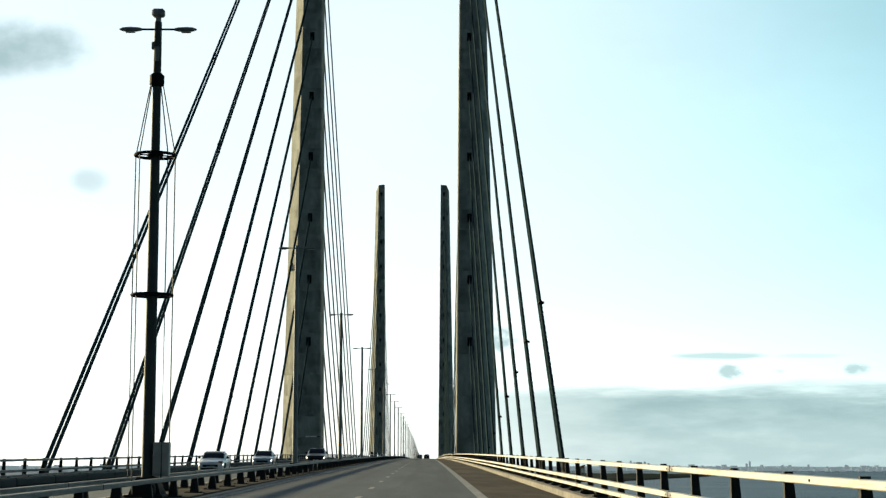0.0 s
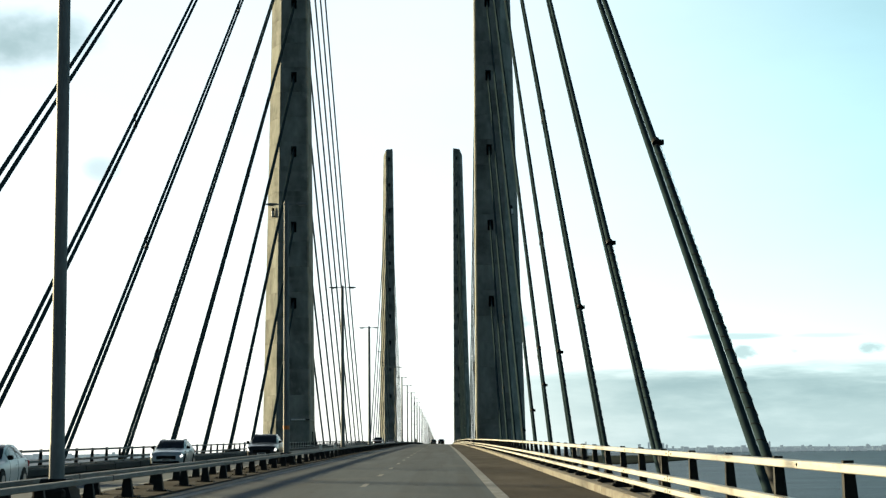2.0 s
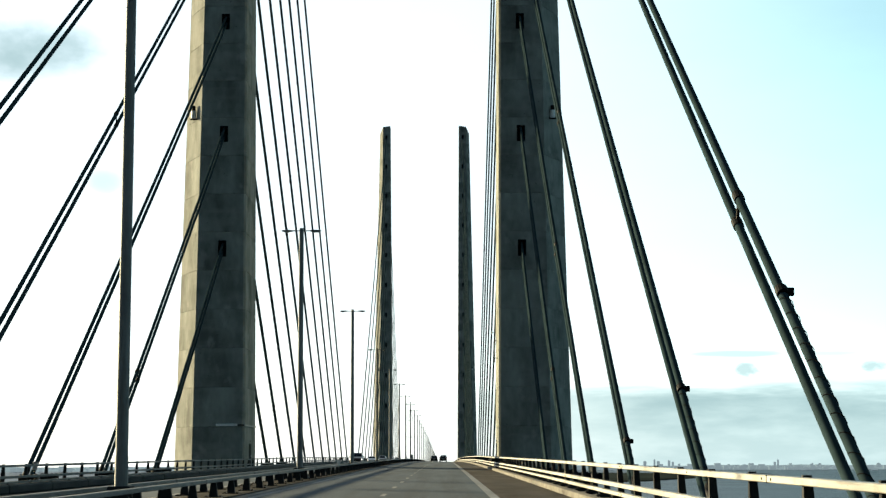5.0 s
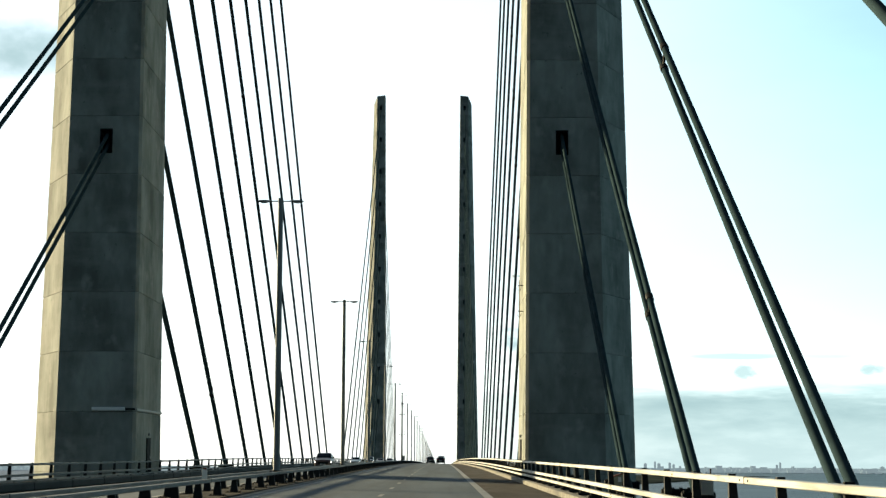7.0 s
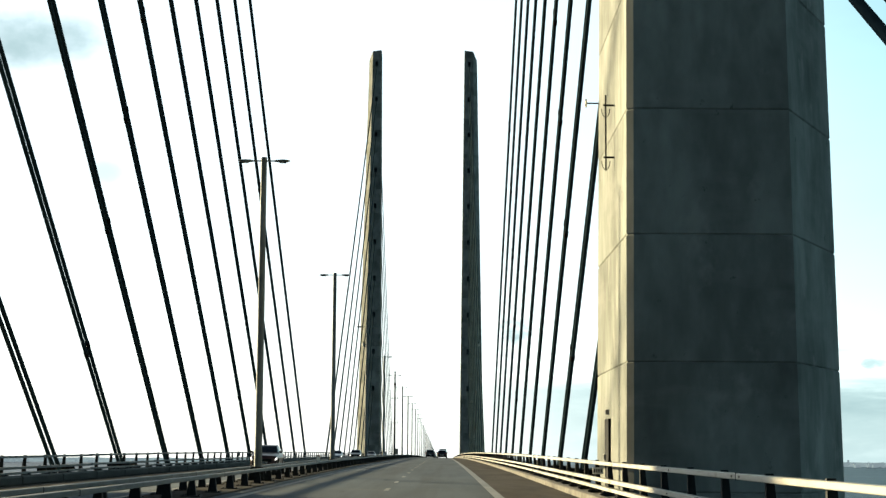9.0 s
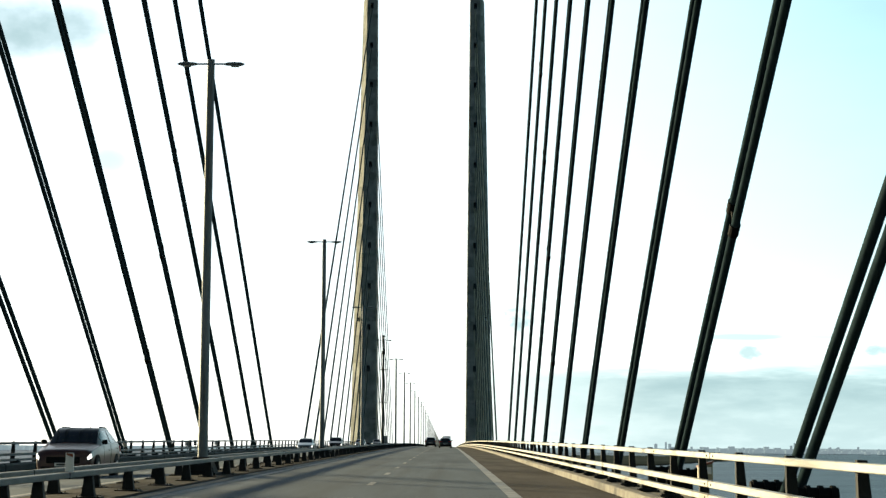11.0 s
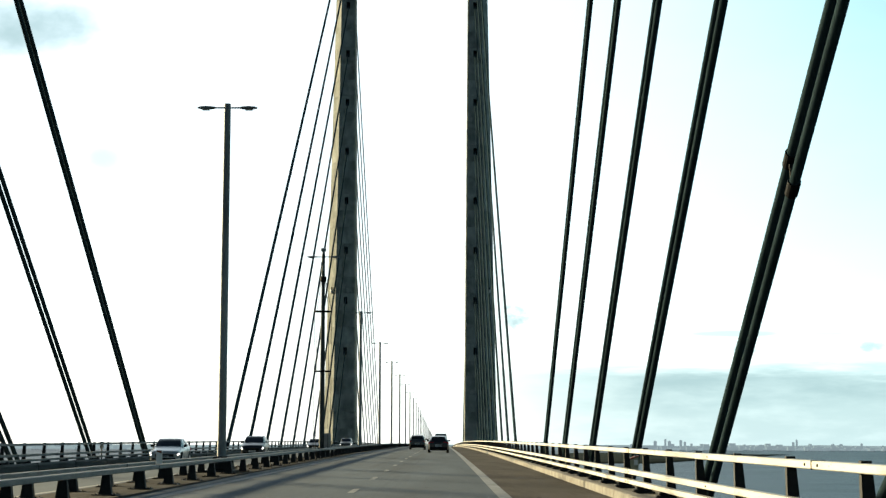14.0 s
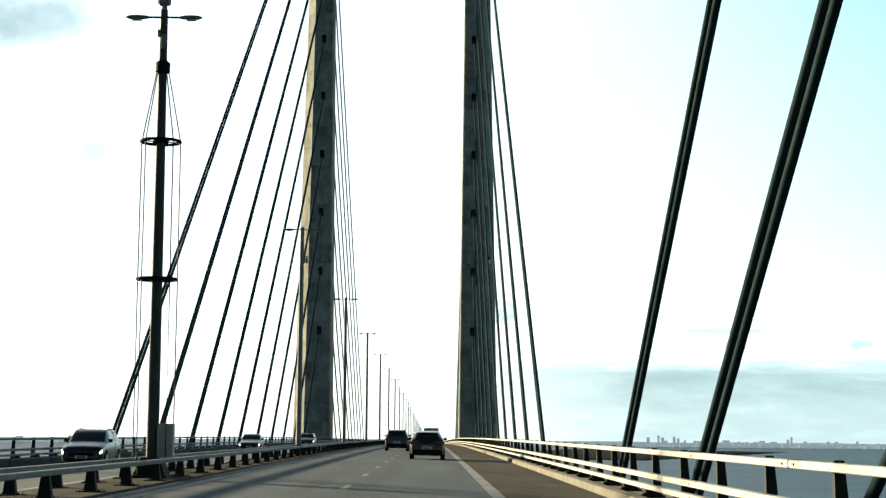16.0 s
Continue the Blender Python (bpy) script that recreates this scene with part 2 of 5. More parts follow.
def layered(m, layers):
    """Lay further stains over a material's colour: (scale vector, detail, from, to, colour, strength)."""
    t = m.node_tree
    p = t.nodes["Principled BSDF"]
    tc = t.nodes.new("ShaderNodeTexCoord")
    info = t.nodes.new("ShaderNodeObjectInfo")
    for vec, detail, lo, hi, col, strength in layers:
        src = p.inputs["Base Color"].links[0].from_socket
        mp = t.nodes.new("ShaderNodeMapping")
        mp.inputs["Scale"].default_value = vec
        t.links.new(tc.outputs["Object"], mp.inputs[0])
        sh = t.nodes.new("ShaderNodeVectorMath")
        sh.operation = "MULTIPLY_ADD"
        sh.inputs[1].default_value = (11.0, 23.0, 7.0)
        t.links.new(info.outputs["Random"], sh.inputs[0])
        t.links.new(mp.outputs[0], sh.inputs[2])
        n = t.nodes.new("ShaderNodeTexNoise")
        n.inputs["Scale"].default_value, n.inputs["Detail"].default_value, n.inputs["Roughness"].default_value = 1.0, detail, 0.6
        t.links.new(sh.outputs[0], n.inputs["Vector"])
        mr = t.nodes.new("ShaderNodeMapRange")
        mr.inputs["From Min"].default_value, mr.inputs["From Max"].default_value, mr.inputs["To Max"].default_value = lo, hi, strength
        t.links.new(n.outputs[0], mr.inputs["Value"])
        mx = t.nodes.new("ShaderNodeMix")
        mx.data_type = "RGBA"
        t.links.new(mr.outputs[0], mx.inputs["Factor"])
        t.links.new(src, mx.inputs["A"])
        mx.inputs["B"].default_value = (*col, 1)
        t.links.new(mx.outputs["Result"], p.inputs["Base Color"])


layered(M["concrete"], [((1.1, 1.1, 0.1), 4, 0.52, 0.74, (0.16, 0.162, 0.152), 0.35),        # rain streaks
                        ((0.16, 0.16, 0.55), 5, 0.5, 0.68, (0.31, 0.31, 0.285), 0.5),          # pale bands along the casts
                        ((0.55, 0.55, 0.4), 6, 0.58, 0.68, (0.37, 0.368, 0.335), 0.55),        # pale repairs and bloom
                        ((2.6, 2.6, 2.2), 3, 0.68, 0.74, (0.08, 0.085, 0.08), 0.7)])         # pores and marks
layered(M["asphalt"], [((1.1, 0.012, 1), 3, 0.5, 0.7, (0.06, 0.073, 0.087), 0.7),            # wheel tracks
                       ((0.4, 0.16, 1), 5, 0.6, 0.66, (0.1, 0.12, 0.138), 0.45),             # paler patches
                       ((3.0, 0.8, 1), 4, 0.66, 0.72, (0.03, 0.034, 0.038), 0.6)])           # tar spots
layered(M["shoulder"], [((0.9, 0.1, 1), 5, 0.52, 0.66, (0.042, 0.036, 0.03), 0.6), ((3.5, 1.2, 1), 4, 0.66, 0.73, (0.09, 0.078, 0.062), 0.6)])
layered(M["median"], [((1.5, 0.25, 1), 5, 0.5, 0.62, (0.022, 0.02, 0.018), 0.7), ((3.0, 0.9, 1), 4, 0.62, 0.7, (0.075, 0.064, 0.05), 0.6)])
layered(M["kerb"], [((2, 0.6, 2), 5, 0.52, 0.64, (0.12, 0.1, 0.075), 0.6)])
layered(M["mast"], [((6, 6, 0.25), 4, 0.55, 0.7, (0.07, 0.07, 0.062), 0.6)])
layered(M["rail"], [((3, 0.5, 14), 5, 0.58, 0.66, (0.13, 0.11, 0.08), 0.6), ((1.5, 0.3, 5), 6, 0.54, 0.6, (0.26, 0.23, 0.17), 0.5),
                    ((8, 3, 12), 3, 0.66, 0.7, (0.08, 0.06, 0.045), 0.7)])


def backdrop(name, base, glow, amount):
    """Far coast and city; the haze is added as an even glow of the material."""
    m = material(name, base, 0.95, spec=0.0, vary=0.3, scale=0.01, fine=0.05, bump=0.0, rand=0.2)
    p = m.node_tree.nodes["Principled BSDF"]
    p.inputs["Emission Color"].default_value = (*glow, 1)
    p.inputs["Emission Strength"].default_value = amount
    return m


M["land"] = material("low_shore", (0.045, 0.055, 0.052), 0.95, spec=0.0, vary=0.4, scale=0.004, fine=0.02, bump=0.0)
M["coast"] = backdrop("far_coast_haze_glow", (0.01, 0.018, 0.024), (0.74, 0.96, 1.0), 0.14)
M["city"] = backdrop("far_city_haze_glow", (0.035, 0.05, 0.06), (0.72, 0.93, 1.0), 0.118)


def sea_material():
    m = bpy.data.materials.new("sea_water")
    m.use_nodes = True
    t = m.node_tree
    p = t.nodes["Principled BSDF"]
    p.inputs["Roughness"].default_value = 0.4
    p.inputs["Specular IOR Level"].default_value = 0.12
    p.inputs["IOR"].default_value = 1.33
    tc = t.nodes.new("ShaderNodeTexCoord")
    mp = t.nodes.new("ShaderNodeMapping")
    mp.inputs["Scale"].default_value = (0.0022, 0.012, 1)
    t.links.new(tc.outputs["Object"], mp.inputs[0])
    band = t.nodes.new("ShaderNodeTexNoise")
    band.inputs["Scale"].default_value, band.inputs["Detail"].default_value, band.inputs["Roughness"].default_value = 1.0, 6, 0.6
    t.links.new(mp.outputs[0], band.inputs["Vector"])
    mix = t.nodes.new("ShaderNodeMix")
    mix.data_type = "RGBA"
    mix.inputs["A"].default_value = (0.0015, 0.006, 0.014, 1)
    mix.inputs["B"].default_value = (0.01, 0.022, 0.035, 1)
    sharp = t.nodes.new("ShaderNodeMapRange")
    sharp.inputs["From Min"].default_value, sharp.inputs["From Max"].default_value = 0.2, 0.8
    t.links.new(band.outputs[0], sharp.inputs["Value"])
    t.links.new(sharp.outputs[0], mix.inputs["Factor"])
    gloss = t.nodes.new("ShaderNodeMapRange")
    gloss.inputs["From Min"].default_value, gloss.inputs["From Max"].default_value = 0.35, 0.65
    gloss.inputs["To Min"].default_value, gloss.inputs["To Max"].default_value = 0.09, 0.24
    t.links.new(band.outputs[0], gloss.inputs["Value"])
    t.links.new(gloss.outputs[0], p.inputs["Specular IOR Level"])
    t.links.new(mix.outputs["Result"], p.inputs["Base Color"])
    n = t.nodes.new("ShaderNodeTexNoise")
    n.inputs["Scale"].default_value, n.inputs["Detail"].default_value, n.inputs["Roughness"].default_value = 0.09, 8, 0.65
    t.links.new(tc.outputs["Object"], n.inputs["Vector"])
    bp = t.nodes.new("ShaderNodeBump")
    bp.inputs["Strength"].default_value, bp.inputs["Distance"].default_value = 1.0, 1.6
    t.links.new(n.outputs[0], bp.inputs["Height"])
    t.links.new(bp.outputs[0], p.inputs["Normal"])
    return m


M["sea"] = sea_material()


# ================= mesh helpers =================
def mesh(name, verts, faces, mat, smooth=False):
    me = bpy.data.meshes.new(name)
    me.from_pydata([tuple(v) for v in verts], [], faces)
    me.materials.append(mat)
    if smooth:
        me.polygons.foreach_set("use_smooth", [True] * len(me.polygons))
    me.update()
    return me


def bm_mesh(name, bm, mat, smooth=False):
    bmesh.ops.recalc_face_normals(bm, faces=bm.faces)
    me = bpy.data.meshes.new(name)
    bm.to_mesh(me)
    bm.free()
    me.materials.append(mat)
    if smooth:
        me.polygons.foreach_set("use_smooth", [True] * len(me.polygons))
        me.set_sharp_from_angle(angle=radians(32))
    return me


def put(name, me, parent=None, m=None, label=""):
    ob = new(name, me)
    if parent is not None:
        ob.parent = parent
    if m is not None:
        ob.matrix_basis = m
    if label:
        tagged(ob, label)
    return ob


def box_bm(bm, x0, x1, y0, y1, z0, z1, bevel=0.0, m=None):
    r = bmesh.ops.create_cube(bm, size=1)
    vs = r["verts"]
    for v in vs:
        v.co = Vector(((x0 + x1) / 2 + v.co.x * (x1 - x0), (y0 + y1) / 2 + v.co.y * (y1 - y0), (z0 + z1) / 2 + v.co.z * (z1 - z0)))
        if m is not None:
            v.co = m @ v.co
    if bevel:
        es = list({e for v in vs for e in v.link_edges})
        bmesh.ops.bevel(bm, geom=es, offset=bevel, segments=1, affect="EDGES")
    return bm


def box_mesh(name, x0, x1, y0, y1, z0, z1, mat, bevel=0.0):
    return bm_mesh(name, box_bm(bmesh.new(), x0, x1, y0, y1, z0, z1, bevel), mat)


def tube_bm(bm, pts, radii, seg=12, caps=True):
    """A round tube through pts."""
    rings = []
    pts = [Vector(p) for p in pts]
    for i, p in enumerate(pts):
        d = (pts[min(i + 1, len(pts) - 1)] - pts[max(i - 1, 0)]).normalized()
        q = d.to_track_quat("Z", "Y")
        r = radii[i] if isinstance(radii, (list, tuple)) else radii
        rings.append([bm.verts.new(p + q @ Vector((r * math.cos(a), r * math.sin(a), 0))) for a in (2 * math.pi * k / seg for k in range(seg))])
    for a, b in zip(rings, rings[1:]):
        for k in range(seg):
            bm.faces.new((a[k], a[(k + 1) % seg], b[(k + 1) % seg], b[k]))
    if caps:
        bm.faces.new(rings[0][::-1])
        bm.faces.new(rings[-1])
    return bm


def ring_bm(bm, centre, radius, thick, seg=24, side=6):
    """A flat torus about z."""
    c = Vector(centre)
    vs = []
    for i in range(seg):
        a = 2 * math.pi * i / seg
        o = Vector((math.cos(a), math.sin(a), 0))
        vs.append([bm.verts.new(c + o * (radius + thick * math.cos(b)) + Vector((0, 0, thick * math.sin(b)))) for b in (2 * math.pi * j / side for j in range(side))])
    for i in range(seg):
        a, b = vs[i], vs[(i + 1) % seg]
        for j in range(side):
            bm.faces.new((a[j], b[j], b[(j + 1) % side], a[(j + 1) % side]))
    return bm


# ================= the line of the bridge =================
CREST = 170.0


PYLON_BASE = {0.0: 0.0, 490.0: -0.5}


def road_z(y):
    u = min(1.0, max(0.0, (y + 20) / 80))
    return profile(y) - 0.065 * (1 - u * u * (3 - 2 * u))


def profile(y):
    d = y - CREST
    if d < 0:
        return 6.9e-6 * (CREST ** 2 - d * d)
    if d < 600:
        return 6.9e-6 * CREST ** 2 - 0.85e-5 * d * d
    return 6.9e-6 * CREST ** 2 - 0.85e-5 * 360000 - 0.0102 * (d - 600)


def fall(x):
    """The crossfall of the deck from its crown; the far carriageway falls away more."""
    if x < 0:
        return 0.11 + 0.04 * x
    return 0.015 * (7.4 - abs(x))


def station(x, y, dz=0.0):
    """A pose on the deck, tilted with the road's slope."""
    g = (road_z(y + 1) - road_z(y - 1)) / 2
    return pose(x, y, road_z(y) + fall(x) + dz, math.degrees(math.atan(g)), 0, 0)


Y0, Y1 = -420.0, 2600.0
STATIONS = [Y0 + 10 * i for i in range(int((1200 - Y0) / 10) + 1)] + [1240 + 40 * i for i in range(35)]


def ribbon(name, profile, mat, ys=None, closed=False):
    """A mesh that follows the road, with the cross-section given as (x, dz) points."""
    ys = ys or STATIONS
    n = len(profile)
    verts = [(x, y, road_z(y) + fall(x) + dz) for y in ys for x, dz in profile]
    faces = []
    for i in range(len(ys) - 1):
        for k in range(n if closed else n - 1):
            a, b = i * n + k, i * n + (k + 1) % n
            faces.append((a, b, b + n, a + n))
    return mesh(name, verts, faces, mat)


# ---- deck ----
deck = put("bridge_deck", ribbon("bridge_deck", [(-12.75, -0.03), (-11.42, -0.03), (0, -0.03), (11.42, -0.03), (12.75, -0.03), (12.75, -0.55), (12.2, -1.5), (-12.2, -1.5), (-12.75, -0.55)], M["slab"], closed=True))
tagged(deck, "grey concrete bridge deck slab between the cable planes", "bridge deck", kind="structure")
for nm, a, b, mt, lb in (("road_near", 1.05, 9.05, "asphalt", "grey worn asphalt carriageway with cable shadows across it"),
                         ("road_far", -9.05, -1.05, "asphalt", "grey worn asphalt carriageway for oncoming traffic"),
                         ("shoulder_near", 9.05, 11.42, "shoulder", "brown surfaced hard shoulder beside the kerb"),
                         ("shoulder_far", -11.42, -9.05, "shoulder", "brown surfaced hard shoulder beside the far kerb")):
    n = 6
    prof = [(a + (b - a) * i / n, 0.0) for i in range(n + 1)]
    tagged(put(nm, ribbon(nm, prof, M[mt])), lb, "road", kind="structure")
tagged(put("median_strip", ribbon("median_strip", [(-1.05, 0.0), (-1.0, 0.03), (0, 0.03), (1.0, 0.03), (1.05, 0.0)], M["median"])), "tan concrete median strip between the guard rails", "median", kind="structure")
for nm, a, b in (("edge_line_near", 8.75, 9.05), ("inner_line_near", 1.5, 1.75), ("inner_line_far", -1.7, -1.45), ("edge_line_far", -9.05, -8.75)):
    tagged(put(nm, ribbon(nm, [(a, 0.004), (b, 0.004)], M["line"])), "worn white painted edge line on the asphalt", "road marking", kind="structure")

for nm, x in (("median_joint_near", 0.93), ("median_joint_far", -0.93), ("median_seam_near", 0.3), ("median_seam_far", -0.3)):
    tagged(put(nm, ribbon(nm, [(x - 0.035, 0.034), (x + 0.035, 0.034)], M["joint"])), "dark tarred joint along the median", "joint", kind="structure")

# lane dashes: 3 m every 12 m
for side, nm in ((1, "lane_dashes_near"), (-1, "lane_dashes_far")):
    root = tagged(put(nm, mesh(nm, [(side * 5.35 - .05, Y0 - 6, -0.3), (side * 5.35 + .05, Y0 - 6, -0.3), (side * 5.35, Y0 - 5.9, -0.3)], [(0, 1, 2)], M["line"])), "white painted lane dashes on the asphalt", "road marking", kind="structure")
    me = mesh("dash", [(-0.08, -1.5, 0), (0.08, -1.5, 0), (0.08, 1.5, 0), (-0.08, 1.5, 0)], [(0, 1, 2, 3)], M["line"])
    for i in range(-28, 75):
        put("dash", me, root, station(side * 5.35, 12.0 * i, 0.005))

# ---- pylons ----
TOP = 135.3


def pylon_half(z):
    """Half the depth of the shaft along the bridge."""
    return 5.1 - 2.1 * z / 135.0


def pylon_ring(z, inset=0.0):
    u = z / 135.0
    xi, xf, xa, d = 12.87 + 1.0 * u, 18.2 - 1.42 * u, 20.74 - 2.69 * u, pylon_half(z)
    c = 0.2                                                            # the cut corners of the road side
    return [(xi + inset, c - d), (xi + c, -d + inset), (xf - inset * .6, -d + inset), (xa - inset, 0), (xf - inset * .6, d - inset), (xi + c, d - inset), (xi + inset, d - c)]


def lift_mesh(z0, z1, hole=None, last=False):
    """One cast lift of the shaft, with recessed joints and, where cables enter, a niche in front and back."""
    j, n = 0.045, 7
    levels = [(z0, j), (z0 + j, 0), (z1 - j, 0), (z1, j)]
    verts, faces = [], []
    for z, ins in levels:
        for k, (x, y) in enumerate(pylon_ring(z, ins)):
            zz = z
            if last and z > z1 - 0.1:
                zz = z - (2.6 if k == 3 else 0.35 if k in (2, 4) else 0.0)
            verts.append((x, y, zz))
    for a in range(3):
        for k in range(n):
            if hole and a == 1 and k in (1, 4):
                continue
            p, q = a * n + k, a * n + (k + 1) % n
            faces.append((p, q, q + n, p + n))
    faces.append(tuple(range(n - 1, -1, -1)))
    faces.append(tuple(range(3 * n, 4 * n)))
    if hole:
        xc, zc, w, h = 15.44, hole, 0.43, 0.85
        for k, s in ((1, -1), (4, 1)):
            c = [n + k, n + k + 1, 2 * n + k + 1, 2 * n + k]          # corners, going round
            if s > 0:
                c = [c[1], c[0], c[3], c[2]]                                # make the first one the inner one
            b = len(verts)
            zlo, zhi = verts[c[0]][2], verts[c[3]][2]
            ylo, yhi = verts[c[0]][1], verts[c[3]][1]
            for dx, dz in ((-w, -h), (w, -h), (w, h), (-w, h)):
                z = zc + dz
                y = ylo + (yhi - ylo) * (z - zlo) / (zhi - zlo)
                verts.append((xc + dx, y, z))
            for dx, dz in ((-w, -h), (w, -h), (w, h), (-w, h)):
                verts.append((xc + dx, ylo - s * 1.6, zc + dz))
            for e in range(4):
                m2 = (e + 1) % 4
                faces.append((c[e], c[m2], b + m2, b + e))
                faces.append((b + e, b + m2, b + 4 + m2, b + 4 + e))
            faces.append((b + 4, b + 5, b + 6, b + 7))
    me = mesh("concrete_lift", verts, faces, M["concrete"])
    bm = bmesh.new()
    bm.from_mesh(me)
    bmesh.ops.recalc_face_normals(bm, faces=bm.faces)
    bm.to_mesh(me)
    bm.free()
    return me


def build_pylon():
    root = new("pylon")
    put("pylon_foot", lift_mesh(-64, 0.05), root)
    holes = [22.33 + 12.03 * k for k in range(10)]
    z = 0.05
    while z < 131.5:
        h = [q for q in holes if z < q < z + 4]
        put("concrete_lift", lift_mesh(z, z + 4, h[0] if h else None), root)
        z += 4
    put("pylon_head", lift_mesh(z, TOP, None, True), root)
    # steel surround and dark anchor plate in each niche
    bm = bmesh.new()
    box_bm(bm, -0.44, -0.36, 0.02, 0.5, -0.85, 0.85)
    box_bm(bm, 0.36, 0.44, 0.02, 0.5, -0.85, 0.85)
    box_bm(bm, -0.36, 0.36, 0.02, 0.5, 0.77, 0.85)
    box_bm(bm, -0.36, 0.36, 0.9, 1.0, -0.85, 0.77)
    frame_me = bm_mesh("anchor_niche", bm, M["black"])
    for q in holes:
        d = pylon_half(q)
        put("anchor_niche", frame_me, root, pose(15.44, -d, q), "black steel anchor niche")
        put("anchor_niche", frame_me, root, pose(15.44, d, q, 0, 0, 180), "black steel anchor niche")
    return tagged(root, "tall tapering five-sided grey concrete pylon beside the deck", "pylon", "pylons of the bridge")


pylon = build_pylon()
PYL = [(0.0, 1), (0.0, -1), (490.0, 1), (490.0, -1)]
pylon.matrix_basis = pose(0, 0, PYLON_BASE[0.0])
for py, s in PYL[1:]:
    copy_thing(pylon, pose(0, py, PYLON_BASE[py], 0, 0, 0 if s > 0 else 180))

# fittings on the first pair of pylons
bm = bmesh.new()
box_bm(bm, -15.78, -13.6, -5.26, -5.01, 4.12, 4.36, 0.03)
bar_lamp = put("strip_light", bm_mesh("strip_light", bm, M["white"]))
put("bracket", box_mesh("bracket", -13.6, -12.95, -5.12, -5.0, 4.17, 4.29, M["black"]), bar_lamp)
tagged(bar_lamp, "pale grey tubular light housing fixed to the pylon face", "light")
ledge = put("cable_duct", box_mesh("cable_duct", -12.91, -12.82, -5.0, 5.0, 4.16, 4.29, M["grey"]))
tagged(ledge, "thin pale duct running round the pylon corner", "duct")
for s, yy in ((-1, -0.2), (1, 0.65)):
    x = s * 12.9
    door = put("service_door", box_mesh("service_door", min(x, x - s * 0.1), max(x, x - s * 0.1), yy - 0.65, yy + 0.65, 0.05, 2.4, M["black"], 0.01))
    put("door_lamp", box_mesh("door_lamp", min(x, x - s * 0.14), max(x, x - s * 0.14), yy - 0.06, yy + 0.06, 2.55, 2.72, M["grey"], 0.02), door)
    put("handle", box_mesh("handle", min(x - s * .1, x - s * 0.17), max(x - s * .1, x - s * 0.17), yy + 0.28, yy + 0.34, 1.0, 1.2, M["rim"]), door)
    tagged(door, "narrow dark steel service door in the pylon side", "door")
for py in (0.0, 490.0):
    for s in (-1, 1):
        cm = new("beacon")
        zc = 36.6
        bm = bmesh.new()
        tube_bm(bm, [(0, 0, -0.35), (0, 0, 0.5)], 0.26, 14)
        put("body", bm_mesh("body", bm, M["white"]), cm, None, "white cylindrical beacon body")
        bm = bmesh.new()
        tube_bm(bm, [(0, 0, 0.5), (0, 0, 0.95), (0, 0, 1.05)], [0.2, 0.2, 0.1], 14)
        put("lens", bm_mesh("lens", bm, M["black"]), cm)
        put("bracket", box_mesh("bracket", -0.35 if s < 0 else -0.9, 0.9 if s < 0 else 0.35, -0.1, 0.1, -0.45, -0.3, M["black"]), cm)
        cm.matrix_basis = pose(s * 18.85, py - 3.1, PYLON_BASE[py] + zc)
        tagged(cm, "white warning beacon bracketed to the pylon flank", "beacon", "pylon beacons")
ant = new("antenna")
put("rod", bm_mesh("rod", tube_bm(bmesh.new(), [(12.68, -0.9, 10.75), (12.68, -0.9, 13.35)], 0.03, 8), M["post"]), ant)
for z in (11.2, 13.0):
    put("arm", bm_mesh("arm", tube_bm(bmesh.new(), [(12.6, -0.9, z), (13.05, -0.9, z)], 0.035, 8), M["post"]), ant)
    pts = [(12.68 + 0.14 * math.cos(a), -0.9, z - 0.12 - 0.3 * math.sin(a)) for a in (math.pi * k / 8 for k in range(9))]
    put("cable_loop", bm_mesh("cable_loop", tube_bm(bmesh.new(), pts, 0.014, 6), M["post"]), ant)
tagged(ant, "thin dark antenna standing off the pylon on two arms", "antenna")

tip = new("wind_sensor")
put("arm", bm_mesh("arm", tube_bm(bmesh.new(), [(12.5, 4.75, 14.27), (13.05, 4.75, 14.27)], 0.03, 8), M["post"]), tip)
put("head", bm_mesh("head", tube_bm(bmesh.new(), [(12.5, 4.75, 14.12), (12.5, 4.75, 14.42)], 0.05, 10), M["white"]), tip)
tagged(tip, "small white sensor on a thin arm from the pylon", "sensor")

# ---- stay cables ----
SLOPE = 0.5934
DZ = 0.84


def cable_points(py, s, d, k, up):
    """The upper and lower end of one strand of a stay."""
    z0 = 21.88 + 12 * (k - 1)
    rise = z0 + SLOPE * (6.3 - 3.3 * z0 / 135)          # where the line of the stay would meet the pylon's axis
    rise += 0.3 if d < 0 and k in (2, 3) else 0.0
    half = pylon_half(z0) - 0.9
    yt = py + d * half
    zt = rise - SLOPE * half + PYLON_BASE[py] + up
    yb = py + d * (41.0 + 20 * (k - 1))
    zb = zt - SLOPE * abs(yb - yt)
    return Vector((s * 15.44, yt, zt)), Vector((s * 15.44, yb, zb))


